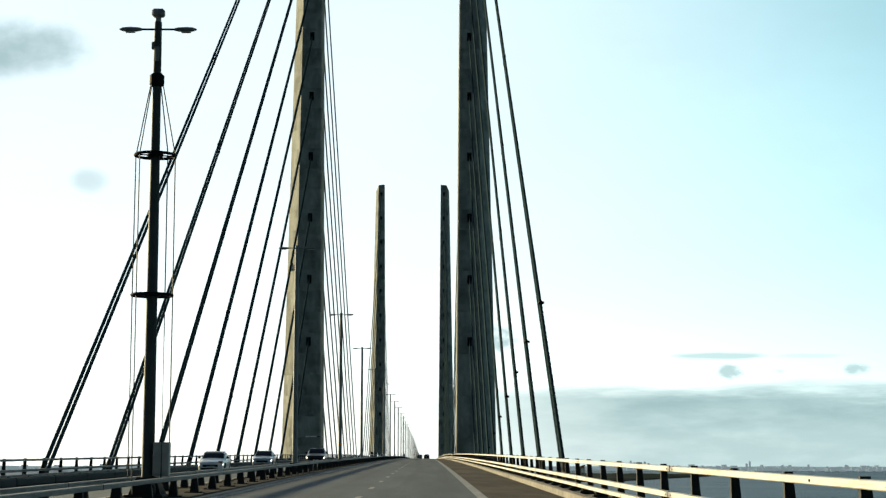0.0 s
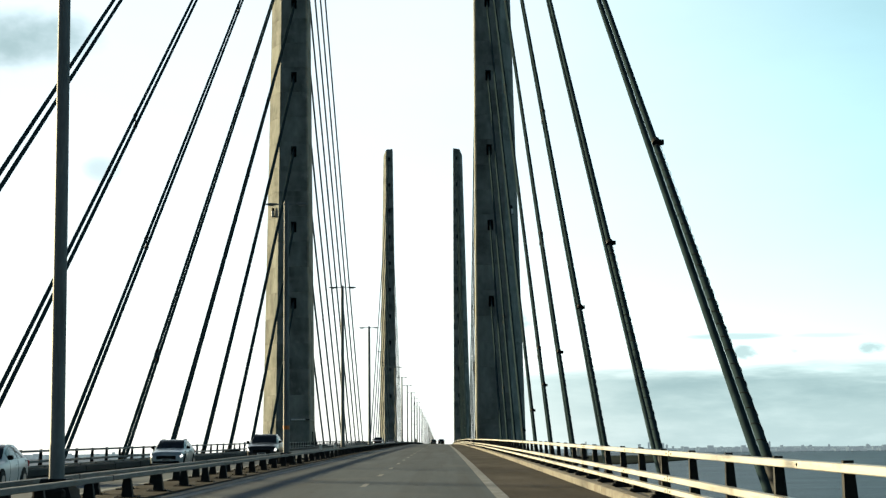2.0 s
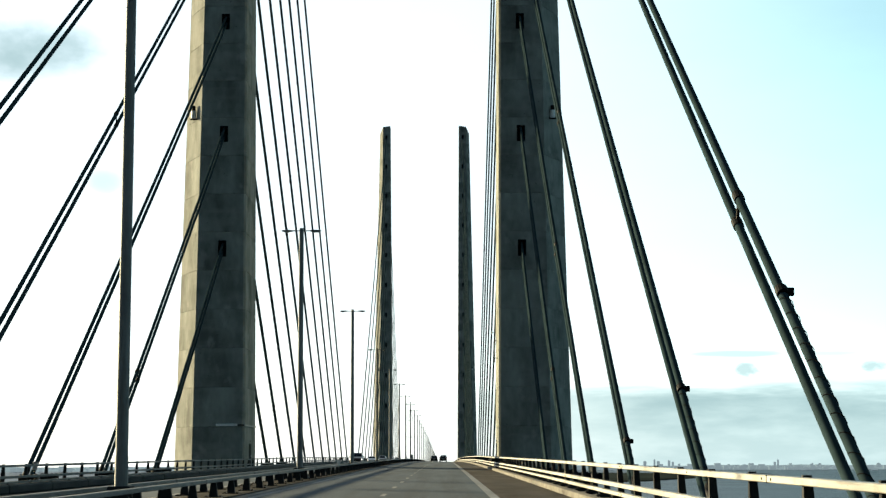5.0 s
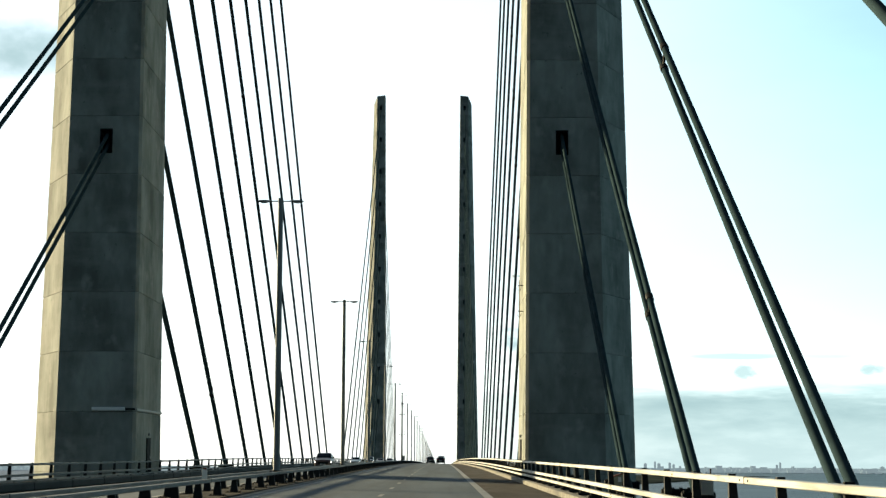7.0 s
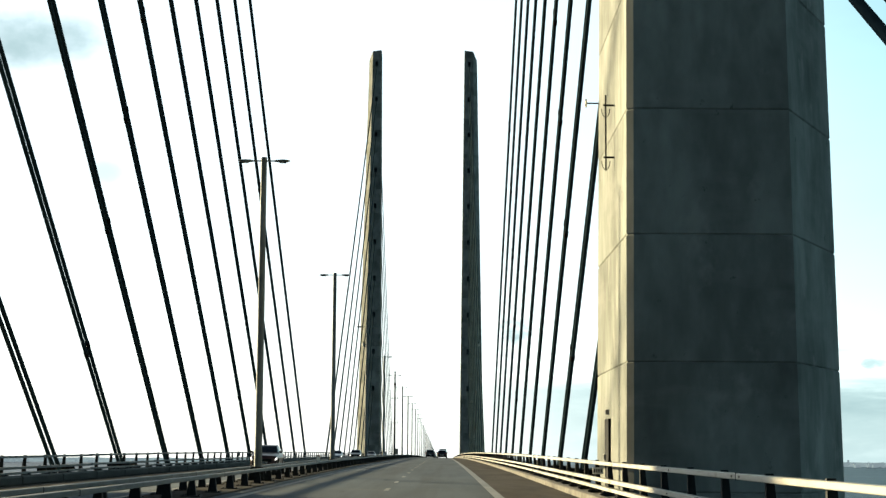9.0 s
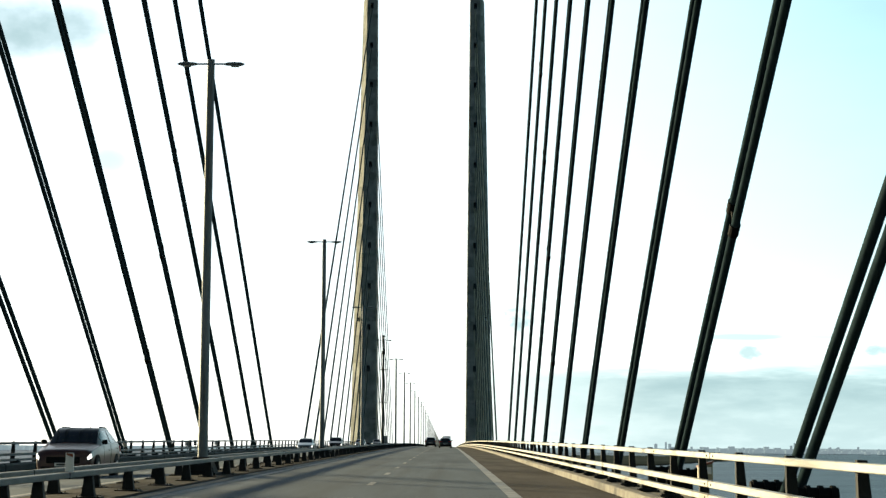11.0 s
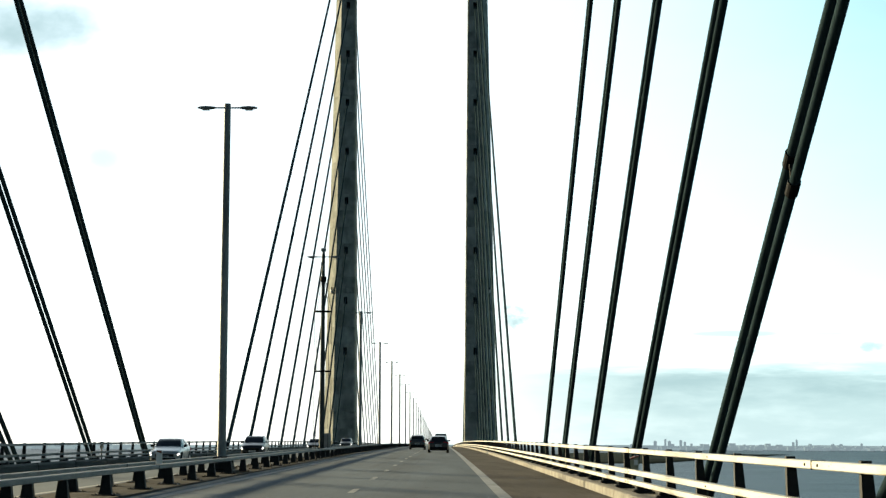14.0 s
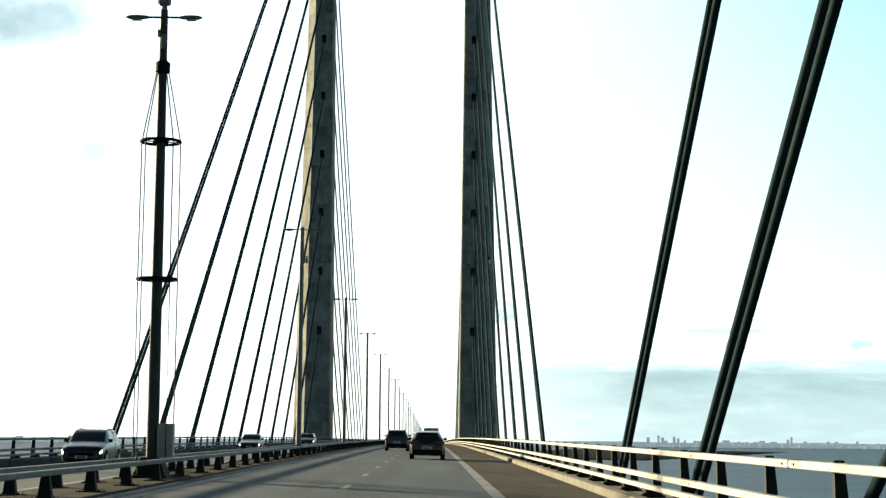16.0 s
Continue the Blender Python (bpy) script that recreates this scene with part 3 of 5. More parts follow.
def build_stay(py, s, d, k):
    root = new("stay_cable")
    strands = []
    for up in (DZ / 2 - .3, -DZ / 2 - .3):
        a, b = cable_points(py, s, d, k, up)
        b = b + (b - a).normalized() * 3.2
        bm = bmesh.new()
        ln = (a - b).length
        pts = []
        n = 10
        for i in range(n + 1):
            f = i / n
            p = a.lerp(b, f)
            p.z -= ln * 0.0016 * 4 * f * (1 - f)           # the slight sag of the strand
            pts.append(p)
        tube_bm(bm, pts, 0.123, 14)
        put("strand", bm_mesh("strand", bm, M["cable"], True), root)
        strands.append((a, b))
    # sleeves at the deck
    for a, b in strands:
        w = (a - b).normalized()
        bm = bmesh.new()
        tube_bm(bm, [b, b + w * 1.1, b + w * 1.2], [0.155, 0.155, 0.13], 14)
        put("deck_sleeve", bm_mesh("deck_sleeve", bm, M["black"], True), root)
    # ties that clamp the two strands together
    (a, b), (a2, b2) = strands
    for base in (44.2 if d < 0 else 42.7, 122.8):
        z = (41 + 20 * (k - 1) - base) / 2.285
        if z > 3:
            zz = z + PYLON_BASE[py]
            f = (a.z - zz) / (a.z - b.z)
            sag = (a - b).length * 0.0016 * 4 * f * (1 - f)
            p = a.lerp(b, f) - Vector((0, 0, sag))
            w = (a - b).normalized()
            q = p - Vector((0, d * -1 * DZ * 0.42, DZ * 0.72))
            f2 = (a2.z - q.z) / (a2.z - b2.z)
            q = a2.lerp(b2, f2) - Vector((0, 0, sag))
            bm = bmesh.new()
            tube_bm(bm, [p - w * 0.22, p + w * 0.22], 0.155, 14)
            tube_bm(bm, [q - w * 0.22, q + w * 0.22], 0.155, 14)
            tube_bm(bm, [p, q], 0.05, 8)
            put("cable_tie", bm_mesh("cable_tie", bm, M["black"]), root)
    # spiral ribs and dampers on the side span of the first pylon
    if py == 0 and d < 0 and s > 0 and k >= 4:
        zz = 1.5 + 1.6 * (k - 4) + PYLON_BASE[py]
        f = (a.z - zz) / (a.z - b.z)
        w = (a - b).normalized()
        p = a.lerp(b, f)
        bm = bmesh.new()
        tube_bm(bm, [p - w * 0.15, p + w * 0.15], 0.16, 14)
        box_bm(bm, p.x, p.x + 0.28, p.y - 0.08, p.y + 0.08, p.z - 0.1, p.z + 0.1, 0.02)
        put("damper", bm_mesh("damper", bm, M["black"]), root)
        ln = (p - b).length
        side = w.cross(Vector((1, 0, 0))).normalized()
        pts = []
        n = int(ln / 0.09)
        for i in range(n):
            an = 2 * math.pi * i * 0.09 / 0.8
            pts.append(p - w * (i * 0.09) + Vector((1, 0, 0)) * 0.128 * math.cos(an) + side * 0.128 * math.sin(an))
        bm = bmesh.new()
        tube_bm(bm, pts, 0.011, 4)
        put("spiral_rib", bm_mesh("spiral_rib", bm, M["black"]), root)
    # ribbed drums at the foot
    for off in (-1.6, 3.2) if py == 0 and k <= (2 if d > 0 else 3) else ():
        yb = py + d * (41.0 + 20 * (k - 1)) + off
        zb = road_z(yb) + fall(15.4) + 0.2
        bm = bmesh.new()
        tube_bm(bm, [(s * 14.9, yb, zb), (s * 15.95, yb, zb)], 0.17, 14)
        for q in range(4):
            xq = 14.95 + 0.28 * q
            tube_bm(bm, [(s * xq, yb, zb), (s * (xq + 0.1), yb, zb)], 0.215, 14)
        box_bm(bm, s * 15.4 - 0.3, s * 15.4 + 0.3, yb - 0.12, yb + 0.12, zb - 0.85, zb - 0.1)
        put("anchor_drum", bm_mesh("anchor_drum", bm, M["black"]), root)
    return tagged(root, "pair of black sheathed stay cables rising to the pylon", "stay cable", "stay cables")


for py in (0.0, 490.0):
    for s in (1, -1):
        for d in (-1, 1):
            for k in range(1, 11):
                build_stay(py, s, d, k)

# outriggers that carry the cables beside the deck
bm = bmesh.new()
box_bm(bm, 12.6, 16.0, -0.35, 0.35, -1.35, -0.75, 0.03)
box_bm(bm, 15.0, 15.9, -0.6, 0.6, -0.75, -0.55, 0.03)
beam = bm_mesh("outrigger", bm, M["post"])
first = None
for py in (0.0, 490.0):
    for d in (-1, 1):
        for k in range(10):
            for s in (1, -1):
                y = py + d * (41.0 + 20 * k)
                m4 = pose(0, y, road_z(y), 0, 0, 0 if s > 0 else 180)
                o = put("outrigger", beam, None, m4)
                tagged(o, "dark steel outrigger beam under the cable foot", "outrigger", "cable outriggers")

# ---- guard rails ----
def wedge_mesh(name, wt, wb, tt, tb, h, plate, mat, lean=0.0):
    """A flared post: wt, tt wide and deep at the top, wb, tb at the foot, on a bolted plate."""
    bm = bmesh.new()
    lo = [bm.verts.new(v) for v in ((-wb / 2 + lean, -tb / 2, 0.03), (wb / 2 + lean, -tb / 2, 0.03), (wb / 2 + lean, tb / 2, 0.03), (-wb / 2 + lean, tb / 2, 0.03))]
    hi = [bm.verts.new(v) for v in ((-wt / 2, -tt / 2, h), (wt / 2, -tt / 2, h), (wt / 2, tt / 2, h), (-wt / 2, tt / 2, h))]
    for i in range(4):
        bm.faces.new((lo[i], lo[(i + 1) % 4], hi[(i + 1) % 4], hi[i]))
    bm.faces.new(lo[::-1])
    bm.faces.new(hi)
    box_bm(bm, lean - wb / 2 - plate, lean + wb / 2 + plate, -tb / 2 - plate, tb / 2 + plate, 0, 0.03)
    for sx in (-1, 1):
        for sy in (-1, 1):
            tube_bm(bm, [(lean + sx * (wb / 2 + plate * .55), sy * (tb / 2 + plate * .4), 0.03), (lean + sx * (wb / 2 + plate * .55), sy * (tb / 2 + plate * .4), 0.055)], 0.016, 6)
    return bm_mesh(name, bm, mat)


def beam_mesh(name, x0, x1, z0, z1, mat):
    """A 20 m length of hollow rail, with its splice sleeve and bolts."""
    bm = bmesh.new()
    box_bm(bm, x0, x1, -9.994, 9.994, z0, z1, 0.012)
    return bm_mesh(name, bm, mat)


def splice_mesh(name, x0, x1, z0, z1, mat):
    """The dark joint between two lengths of rail."""
    return bm_mesh(name, box_bm(bmesh.new(), x0 - 0.006, x1 + 0.006, -0.012, 0.012, z0 - 0.006, z1 + 0.006), mat)


def bolt_mesh(x, z):
    return bm_mesh("bolt", tube_bm(bmesh.new(), [(x - 0.014, 0, z), (x + 0.014, 0, z)], 0.02, 6), M["post"])


EDGE_POST = wedge_mesh("post", 0.12, 0.2, 0.1, 0.16, 1.05, 0.06, M["post"], lean=0.05)
bm = bmesh.new()
box_bm(bm, -0.3, 0.02, -0.16, 0.16, 0.0, 0.1, 0.03)
box_bm(bm, -0.22, 0.0, -0.1, 0.1, 0.1, 0.17, 0.025)
EDGE_FOOT = bm_mesh("foot_block", bm, M["post"])
FAR_FOOT = bm_mesh("foot_block", box_bm(bmesh.new(), -0.3, 0.06, -0.2, 0.2, 0.0, 0.22, 0.06), M["post"])
MED_POST = wedge_mesh("post", 0.15, 0.25, 0.13, 0.2, 0.425, 0.13, M["post"])


def edge_section(mat, label, foot):
    root = new("guard_rail")
    # x = 0 stands on the posts; the road lies towards -x
    for nm, x0, x1, z0, z1 in (("top_rail", -0.16, 0.02, 0.915, 1.02), ("middle_rail", -0.2, -0.06, 0.41, 0.525), ("low_rail", -0.2, -0.06, 0.175, 0.28)):
        r = put(nm, beam_mesh(nm, x0, x1, z0, z1, mat), root)
        put("splice", splice_mesh("splice", x0, x1, z0, z1, M["post"]), r, pose(0, 10.0, 0))
        bolt = bolt_mesh(x0, (z0 + z1) / 2)
        for yy in (-9.65, -2.0, 9.65):
            put("bolt", bolt, r, pose(0, yy, 0))
    for i in range(5):
        put("post", EDGE_POST, root, pose(0, -8 + 4 * i, 0))
        put("foot_block", foot, root, pose(0, -8 + 4 * i, 0))
    return tagged(root, label, "guard rail", "guard rails")


def median_section():
    root = new("guard_rail")
    r = put("rail_beam", beam_mesh("rail_beam", -0.085, 0.085, 0.42, 0.525, M["railgrey"]), root)
    put("splice", splice_mesh("splice", -0.085, 0.085, 0.42, 0.525, M["post"]), r, pose(0, 10.0, 0))
    for i in range(5):
        put("post", MED_POST, root, pose(0, -8 + 4 * i, 0))
    return tagged(root, "low grey steel median guard rail on flared dark posts", "guard rail", "guard rails")


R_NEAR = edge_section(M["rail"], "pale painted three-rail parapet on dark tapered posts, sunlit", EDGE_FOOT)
R_FAR = edge_section(M["railgrey"], "three-rail parapet on dark tapered posts, shaded side put into its grey", FAR_FOOT)
R_MED = median_section()
SECTIONS = [-350 + 20 * i for i in range(66)]
# how far the posts of each row lie off an even 4 m spacing, along the bridge
PHASE = {"right": ((-200, -110, -45, 35, 95, 185), (-0.9, -0.55, -0.1, 1.3, 1.0, 1.7)),
         "left": ((-230, -55, 80, 145, 237), (1.6, 3.2, 5.2, 5.5, 4.5)),
         "near": ((-270, -172, -77, -14, 36, 105, 190), (0.5, 0.9, 1.9, 2.85, 1.1, 1.1, -0.5)),
         "far": ((-270, -172, -77, -14, 36, 105, 190), (2.8, 3.2, 4.2, 5.15, 3.4, 3.4, 1.8))}


def rail_span(row, y):
    """The two ends of the 20 m length of rail that lies round y."""
    return [e + float(np.interp(e, *PHASE[row])) for e in (y - 10.0, y + 10.0)]


for i, y in enumerate(SECTIONS):
    yr = y + 11.1           # posts fall on y = 1.1 + 4 n
    for proto, row, x, flip, dz in ((R_NEAR, "right", 12.2, False, 0.105), (R_FAR, "left", -12.2, True, 0.262 + 0.077 * min(1.0, max(0.0, (yr + 20) / 80))),
                                    (R_MED, "near", 0.6, False, 0.025), (R_MED, "far", -0.6, True, 0.025)):
        ya, yb = rail_span(row, yr)
        m4 = station(x, (ya + yb) / 2, dz) @ Matrix.Diagonal((1, (yb - ya) / 20.0, 1, 1))
        if flip:
            m4 = m4 @ pose(0, 0, 0, 0, 0, 180)
        if i == 0 and not (proto is R_MED and flip):
            proto.matrix_basis = m4
        else:
            copy_thing(proto, m4)
# the rails farther on
ys = [970 + 20 * i for i in range(82)]
for x in (12.2, -12.2, 0.6, -0.6):
    bars = ((-0.1, 0.1, 0.9, 1.02), (-0.1, 0.1, 0.4, 0.52), (-0.1, 0.1, 0.17, 0.28)) if abs(x) > 5 else ((-0.08, 0.08, 0.42, 0.52),)
    verts, faces = [], []
    for x0, x1, z0, z1 in bars:
        for y in ys:
            b = len(verts)
            z = road_z(y) + fall(x) + (0.1 if x > -5 else 0.41)
            verts += [(x + x0, y, z + z0), (x + x1, y, z + z0), (x + x1, y, z + z1), (x + x0, y, z + z1)]
            if y != ys[0]:
                faces += [(b + k, b + (k + 1) % 4, b - 4 + (k + 1) % 4, b - 4 + k) for k in range(4)]
    for y in [970 + 8 * i for i in range(200)]:
        b = len(verts)
        z = road_z(y) + fall(x) + (0 if x > -5 else 0.31)
        h = 1.0 if abs(x) > 5 else 0.45
        verts += [(x - 0.1, y, z), (x + 0.1, y, z), (x + 0.06, y, z + h), (x - 0.06, y, z + h), (x, y + 0.15, z + h / 2)]
        faces += [(b, b + 1, b + 2, b + 3), (b, b + 3, b + 4), (b + 1, b + 4, b + 2)]
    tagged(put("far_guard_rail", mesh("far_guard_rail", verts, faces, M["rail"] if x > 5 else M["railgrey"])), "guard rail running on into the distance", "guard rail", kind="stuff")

# ---- kerbs ----
for s, nm in ((1, "kerb_near"), (-1, "kerb_far")):
    x0, x1 = 11.42, 11.72
    root = put(nm, ribbon(nm, [(s * (x0 + .06), -0.02), (s * (x0 + .06), 0.1 if s > 0 else 0.37), (s * 12.72, 0.115 if s > 0 else 0.4), (s * 12.72, -0.02)], M["slab" if s > 0 else "parapet"], closed=True))
    tagged(root, "concrete edge strip with a raised pale kerb" if s > 0 else "dark rounded parapet upstand under the far rail", "kerb", kind="structure")
    bm = bmesh.new()
    box_bm(bm, 0.0, 0.3, -3.985, 3.985, -0.02, 0.19 if s > 0 else 0.43, 0.025 if s > 0 else 0.09)
    piece = bm_mesh("kerb_stone", bm, M["kerb" if s > 0 else "parapet"])
    for i in range(165):
        y = -346 + 8 * i
        m4 = station(s * x0, y)
        put("kerb_stone", piece, root, m4 @ pose(0, 0, random.uniform(-.004, .004), 0, 0, 180 if s < 0 else 0))

# ---- street lamps in the median ----
def lamp_head_bm(bm, sgn):
    """One flat luminaire, its long axis along x."""
    pts = [(0.44, 0.035, 0.04), (0.55, 0.09, 0.055), (0.75, 0.13, 0.065), (0.93, 0.11, 0.055), (1.04, 0.03, 0.02)]
    rings = []
    for x, w, h in pts:
        rings.append([bm.verts.new((sgn * x, w * math.cos(a), h * math.sin(a))) for a in (2 * math.pi * k / 10 for k in range(10))])
    for a, b in zip(rings, rings[1:]):
        for k in range(10):
            bm.faces.new((a[k], a[(k + 1) % 10], b[(k + 1) % 10], b[k]))
    bm.faces.new(rings[0][::-1])
    bm.faces.new(rings[-1])
    return bm


def mast_foot(root):
    bm = bmesh.new()
    box_bm(bm, -0.5, 0.5, -0.75, 0.75, 0.02, 0.09, 0.01)
    r = bmesh.ops.create_cube(bm, size=1)
    for v in r["verts"]:
        k = 0.24 if v.co.z > 0 else 0.42
        v.co = Vector((math.copysign(k, v.co.x), math.copysign(k * 1.2, v.co.y), 0.55 if v.co.z > 0 else 0.09))
    for sy in (-1, 1):
        box_bm(bm, -0.3, 0.3, sy * 0.62 - 0.12, sy * 0.62 + 0.12, 0.09, 0.36, 0.04)
        tube_bm(bm, [(-0.2, sy * 0.62, 0.36), (-0.2, sy * 0.62, 0.44)], 0.05, 8)
        tube_bm(bm, [(0.2, sy * 0.62, 0.36), (0.2, sy * 0.62, 0.42)], 0.05, 8)
    put("pedestal", bm_mesh("pedestal", bm, M["post"]), root, None, "dark bolted steel pedestal")


def street_lamp():
    root = new("street_lamp")
    bm = bmesh.new()
    tube_bm(bm, [(0, 0, 0.06), (0, 0, 1.2), (0, 0, 1.25), (0, 0, 7), (0, 0, 12.8)], [0.155, 0.153, 0.145, 0.132, 0.115], 14)
    put("pole", bm_mesh("pole", bm, M["mast"], True), root)
    bm = bmesh.new()
    tube_bm(bm, [(-0.48, 0, 12.66), (0.48, 0, 12.66)], 0.028, 8)
    put("arm", bm_mesh("arm", bm, M["mast"]), root)
    for s in (-1, 1):
        h = put("luminaire", bm_mesh("luminaire", lamp_head_bm(bmesh.new(), s), M["mast"], True), root, pose(0, 0, 12.66))
        put("lens", box_mesh("lens", s * 0.75 - 0.13, s * 0.75 + 0.13, -0.08, 0.08, -0.085, -0.055, M["lens"], 0.01), h)
    mast_foot(root)
    return tagged(root, "tall grey steel street lamp with twin luminaires in the median", "street lamp", "median street lamps")


def ring_mast():
    root = new("service_mast")
    bm = bmesh.new()
    tube_bm(bm, [(0, 0, 0.06), (0, 0, 1.2), (0, 0, 7), (0, 0, 12.7)], [0.17, 0.165, 0.14, 0.1], 14)
    put("pole", bm_mesh("pole", bm, M["darkmast"], True), root)
    bm = bmesh.new()
    tube_bm(bm, [(-0.48, 0, 12.5), (0.48, 0, 12.5)], 0.028, 8)
    put("arm", bm_mesh("arm", bm, M["post"]), root)
    for s in (-1, 1):
        h = put("luminaire", bm_mesh("luminaire", lamp_head_bm(bmesh.new(), s), M["mast"], True), root, pose(0, 0, 12.5))
        put("lens", box_mesh("lens", s * 0.75 - 0.13, s * 0.75 + 0.13, -0.08, 0.08, -0.085, -0.055, M["lens"], 0.01), h)
    bm = bmesh.new()
    tube_bm(bm, [(0, 0, 12.7), (0, 0, 12.82)], 0.08, 10)
    box_bm(bm, -0.17, 0.17, -0.12, 0.12, 12.84, 13.06, 0.05)
    put("camera_housing", bm_mesh("camera_housing", bm, M["mast"]), root)
    bm = bmesh.new()
    box_bm(bm, -0.16, -0.08, -0.06, 0.06, 11.95, 12.15, 0.01)
    box_bm(bm, -0.05, 0.06, -0.14, -0.08, 11.6, 12.0, 0.01)
    put("sensor", bm_mesh("sensor", bm, M["mast"]), root)
    bm = bmesh.new()
    tube_bm(bm, [(0, 0, 10.92), (0, 0, 10.98), (0, 0, 11.22), (0, 0, 11.28)], [0.13, 0.2, 0.2, 0.13], 14)
    put("collar", bm_mesh("collar", bm, M["black"]), root)
    for z in (5.3, 9.05):
        ring = put("spreader_ring", bm_mesh("spreader_ring", ring_bm(bmesh.new(), (0, 0, z), 0.53, 0.042, 32, 6), M["black"], True), root)
        put("hub", bm_mesh("hub", ring_bm(bmesh.new(), (0, 0, z), 0.18, 0.045, 18, 6), M["black"], True), ring)
        for k in range(6):
            a = math.pi * k / 3 + 0.3
            sp = tube_bm(bmesh.new(), [(0.17 * math.cos(a), 0.17 * math.sin(a), z), (0.53 * math.cos(a), 0.53 * math.sin(a), z)], 0.018, 6)
            put("spoke", bm_mesh("spoke", sp, M["black"]), ring)
    for k in range(4):
        a = radians((6, -42, 172, 230)[k])
        c, sn = math.cos(a), math.sin(a)
        bm = bmesh.new()
        tube_bm(bm, [(0.17 * c, 0.17 * sn, 10.95), (0.53 * c, 0.53 * sn, 9.05), (0.54 * c, 0.54 * sn, 5.3), (0.54 * c, 0.54 * sn, 0.4)], 0.017, 5)
        put("wire", bm_mesh("wire", bm, M["post"]), root)
    cab = put("cabinet", box_mesh("cabinet", 0.16, 0.58, -0.25, 0.05, 0.57, 1.44, M["grey"], 0.015), root, None, "pale grey steel control cabinet")
    put("cabinet_door", box_mesh("cabinet_door", 0.2, 0.54, -0.262, -0.25, 0.63, 1.38, M["grey"], 0.004), cab)
    mast_foot(root)
    return tagged(root, "dark service mast with wire spreader rings, lamps and a cabinet", "service mast", "service masts")


LAMP_Y = {0: -278.9, 1: -230.4, 2: -182.4, 3: -136.4, 4: -89.45, 5: -40.85, 6: 9.0, 7: 53.2, 8: 101.4, 9: 148.3, 10: 195.6}
LAMP_TALL = {1: 0.984, 8: 1.01, 9: 0.993}                                      # some stand a little shorter
sl = rm = None
for i in range(-1, 58):
    y = LAMP_Y.get(i, 244.4 + 48.2 * (i - 11) if i > 0 else -326.0)
    m4 = pose(0, y, road_z(y) + fall(0)) @ Matrix.Diagonal((1, 1, LAMP_TALL.get(i, 1.0), 1))
    if i % 10 == 0:
        if rm is None:
            rm = ring_mast()
            rm.matrix_basis = m4
        else:
            copy_thing(rm, m4)
    else:
        if sl is None:
            sl = street_lamp()
            sl.matrix_basis = m4
        else:
            c = copy_thing(sl, m4)
            if i == 2:
                bm = bmesh.new()
                tube_bm(bm, [(0, 0, 1.66), (0, 0, 1.84)], 0.16, 14)
                put("orange_band", bm_mesh("orange_band", bm, M["orange"]), c, None, "orange marker band")

# small gantry far along the median
gy = 1080.0
gan = new("sign_gantry")
bm = bmesh.new()
tube_bm(bm, [(0, 0, 0), (0, 0, 6.4)], 0.16, 8)
put("post", bm_mesh("post", bm, M["mast"]), gan)
bm = bmesh.new()
tube_bm(bm, [(-7.5, 0, 6.3), (7.5, 0, 6.3)], 0.14, 8)
put("crossbeam", bm_mesh("crossbeam", bm, M["mast"]), gan)
gan.matrix_basis = pose(0, gy, road_z(gy))
tagged(gan, "grey steel gantry crossbeam over the carriageways", "gantry")

# ---- delineators and emergency boxes ----
def delineator(y):
    root = new("delineator")
    bm = bmesh.new()
    box_bm(bm, -0.075, 0.075, -0.012, 0.012, 0.0, 0.34, 0.004)
    put("plate", bm_mesh("plate", bm, M["white"]), root)
    bm = bmesh.new()
    vs = [bm.verts.new(v) for v in ((-0.06, -0.016, 0.3), (0.06, -0.016, 0.26), (0.06, -0.016, 0.32), (-0.06, -0.016, 0.335))]
    bm.faces.new(vs)
    r = bmesh.ops.extrude_face_region(bm, geom=bm.faces[:])
    for v in r["geom"]:
        if isinstance(v, bmesh.types.BMVert):
            v.co.y -= 0.004
    put("reflector", bm_mesh("reflector", bm, M["red"]), root)
    root.matrix_basis = station(0.6, y, 0.555)
    return tagged(root, "white marker plate with a red stripe on the rail", "delineator", "delineators")


for y in (32.7, 132.2, -67.7, -155.0, -168.0, -268.5):
    delineator(y)


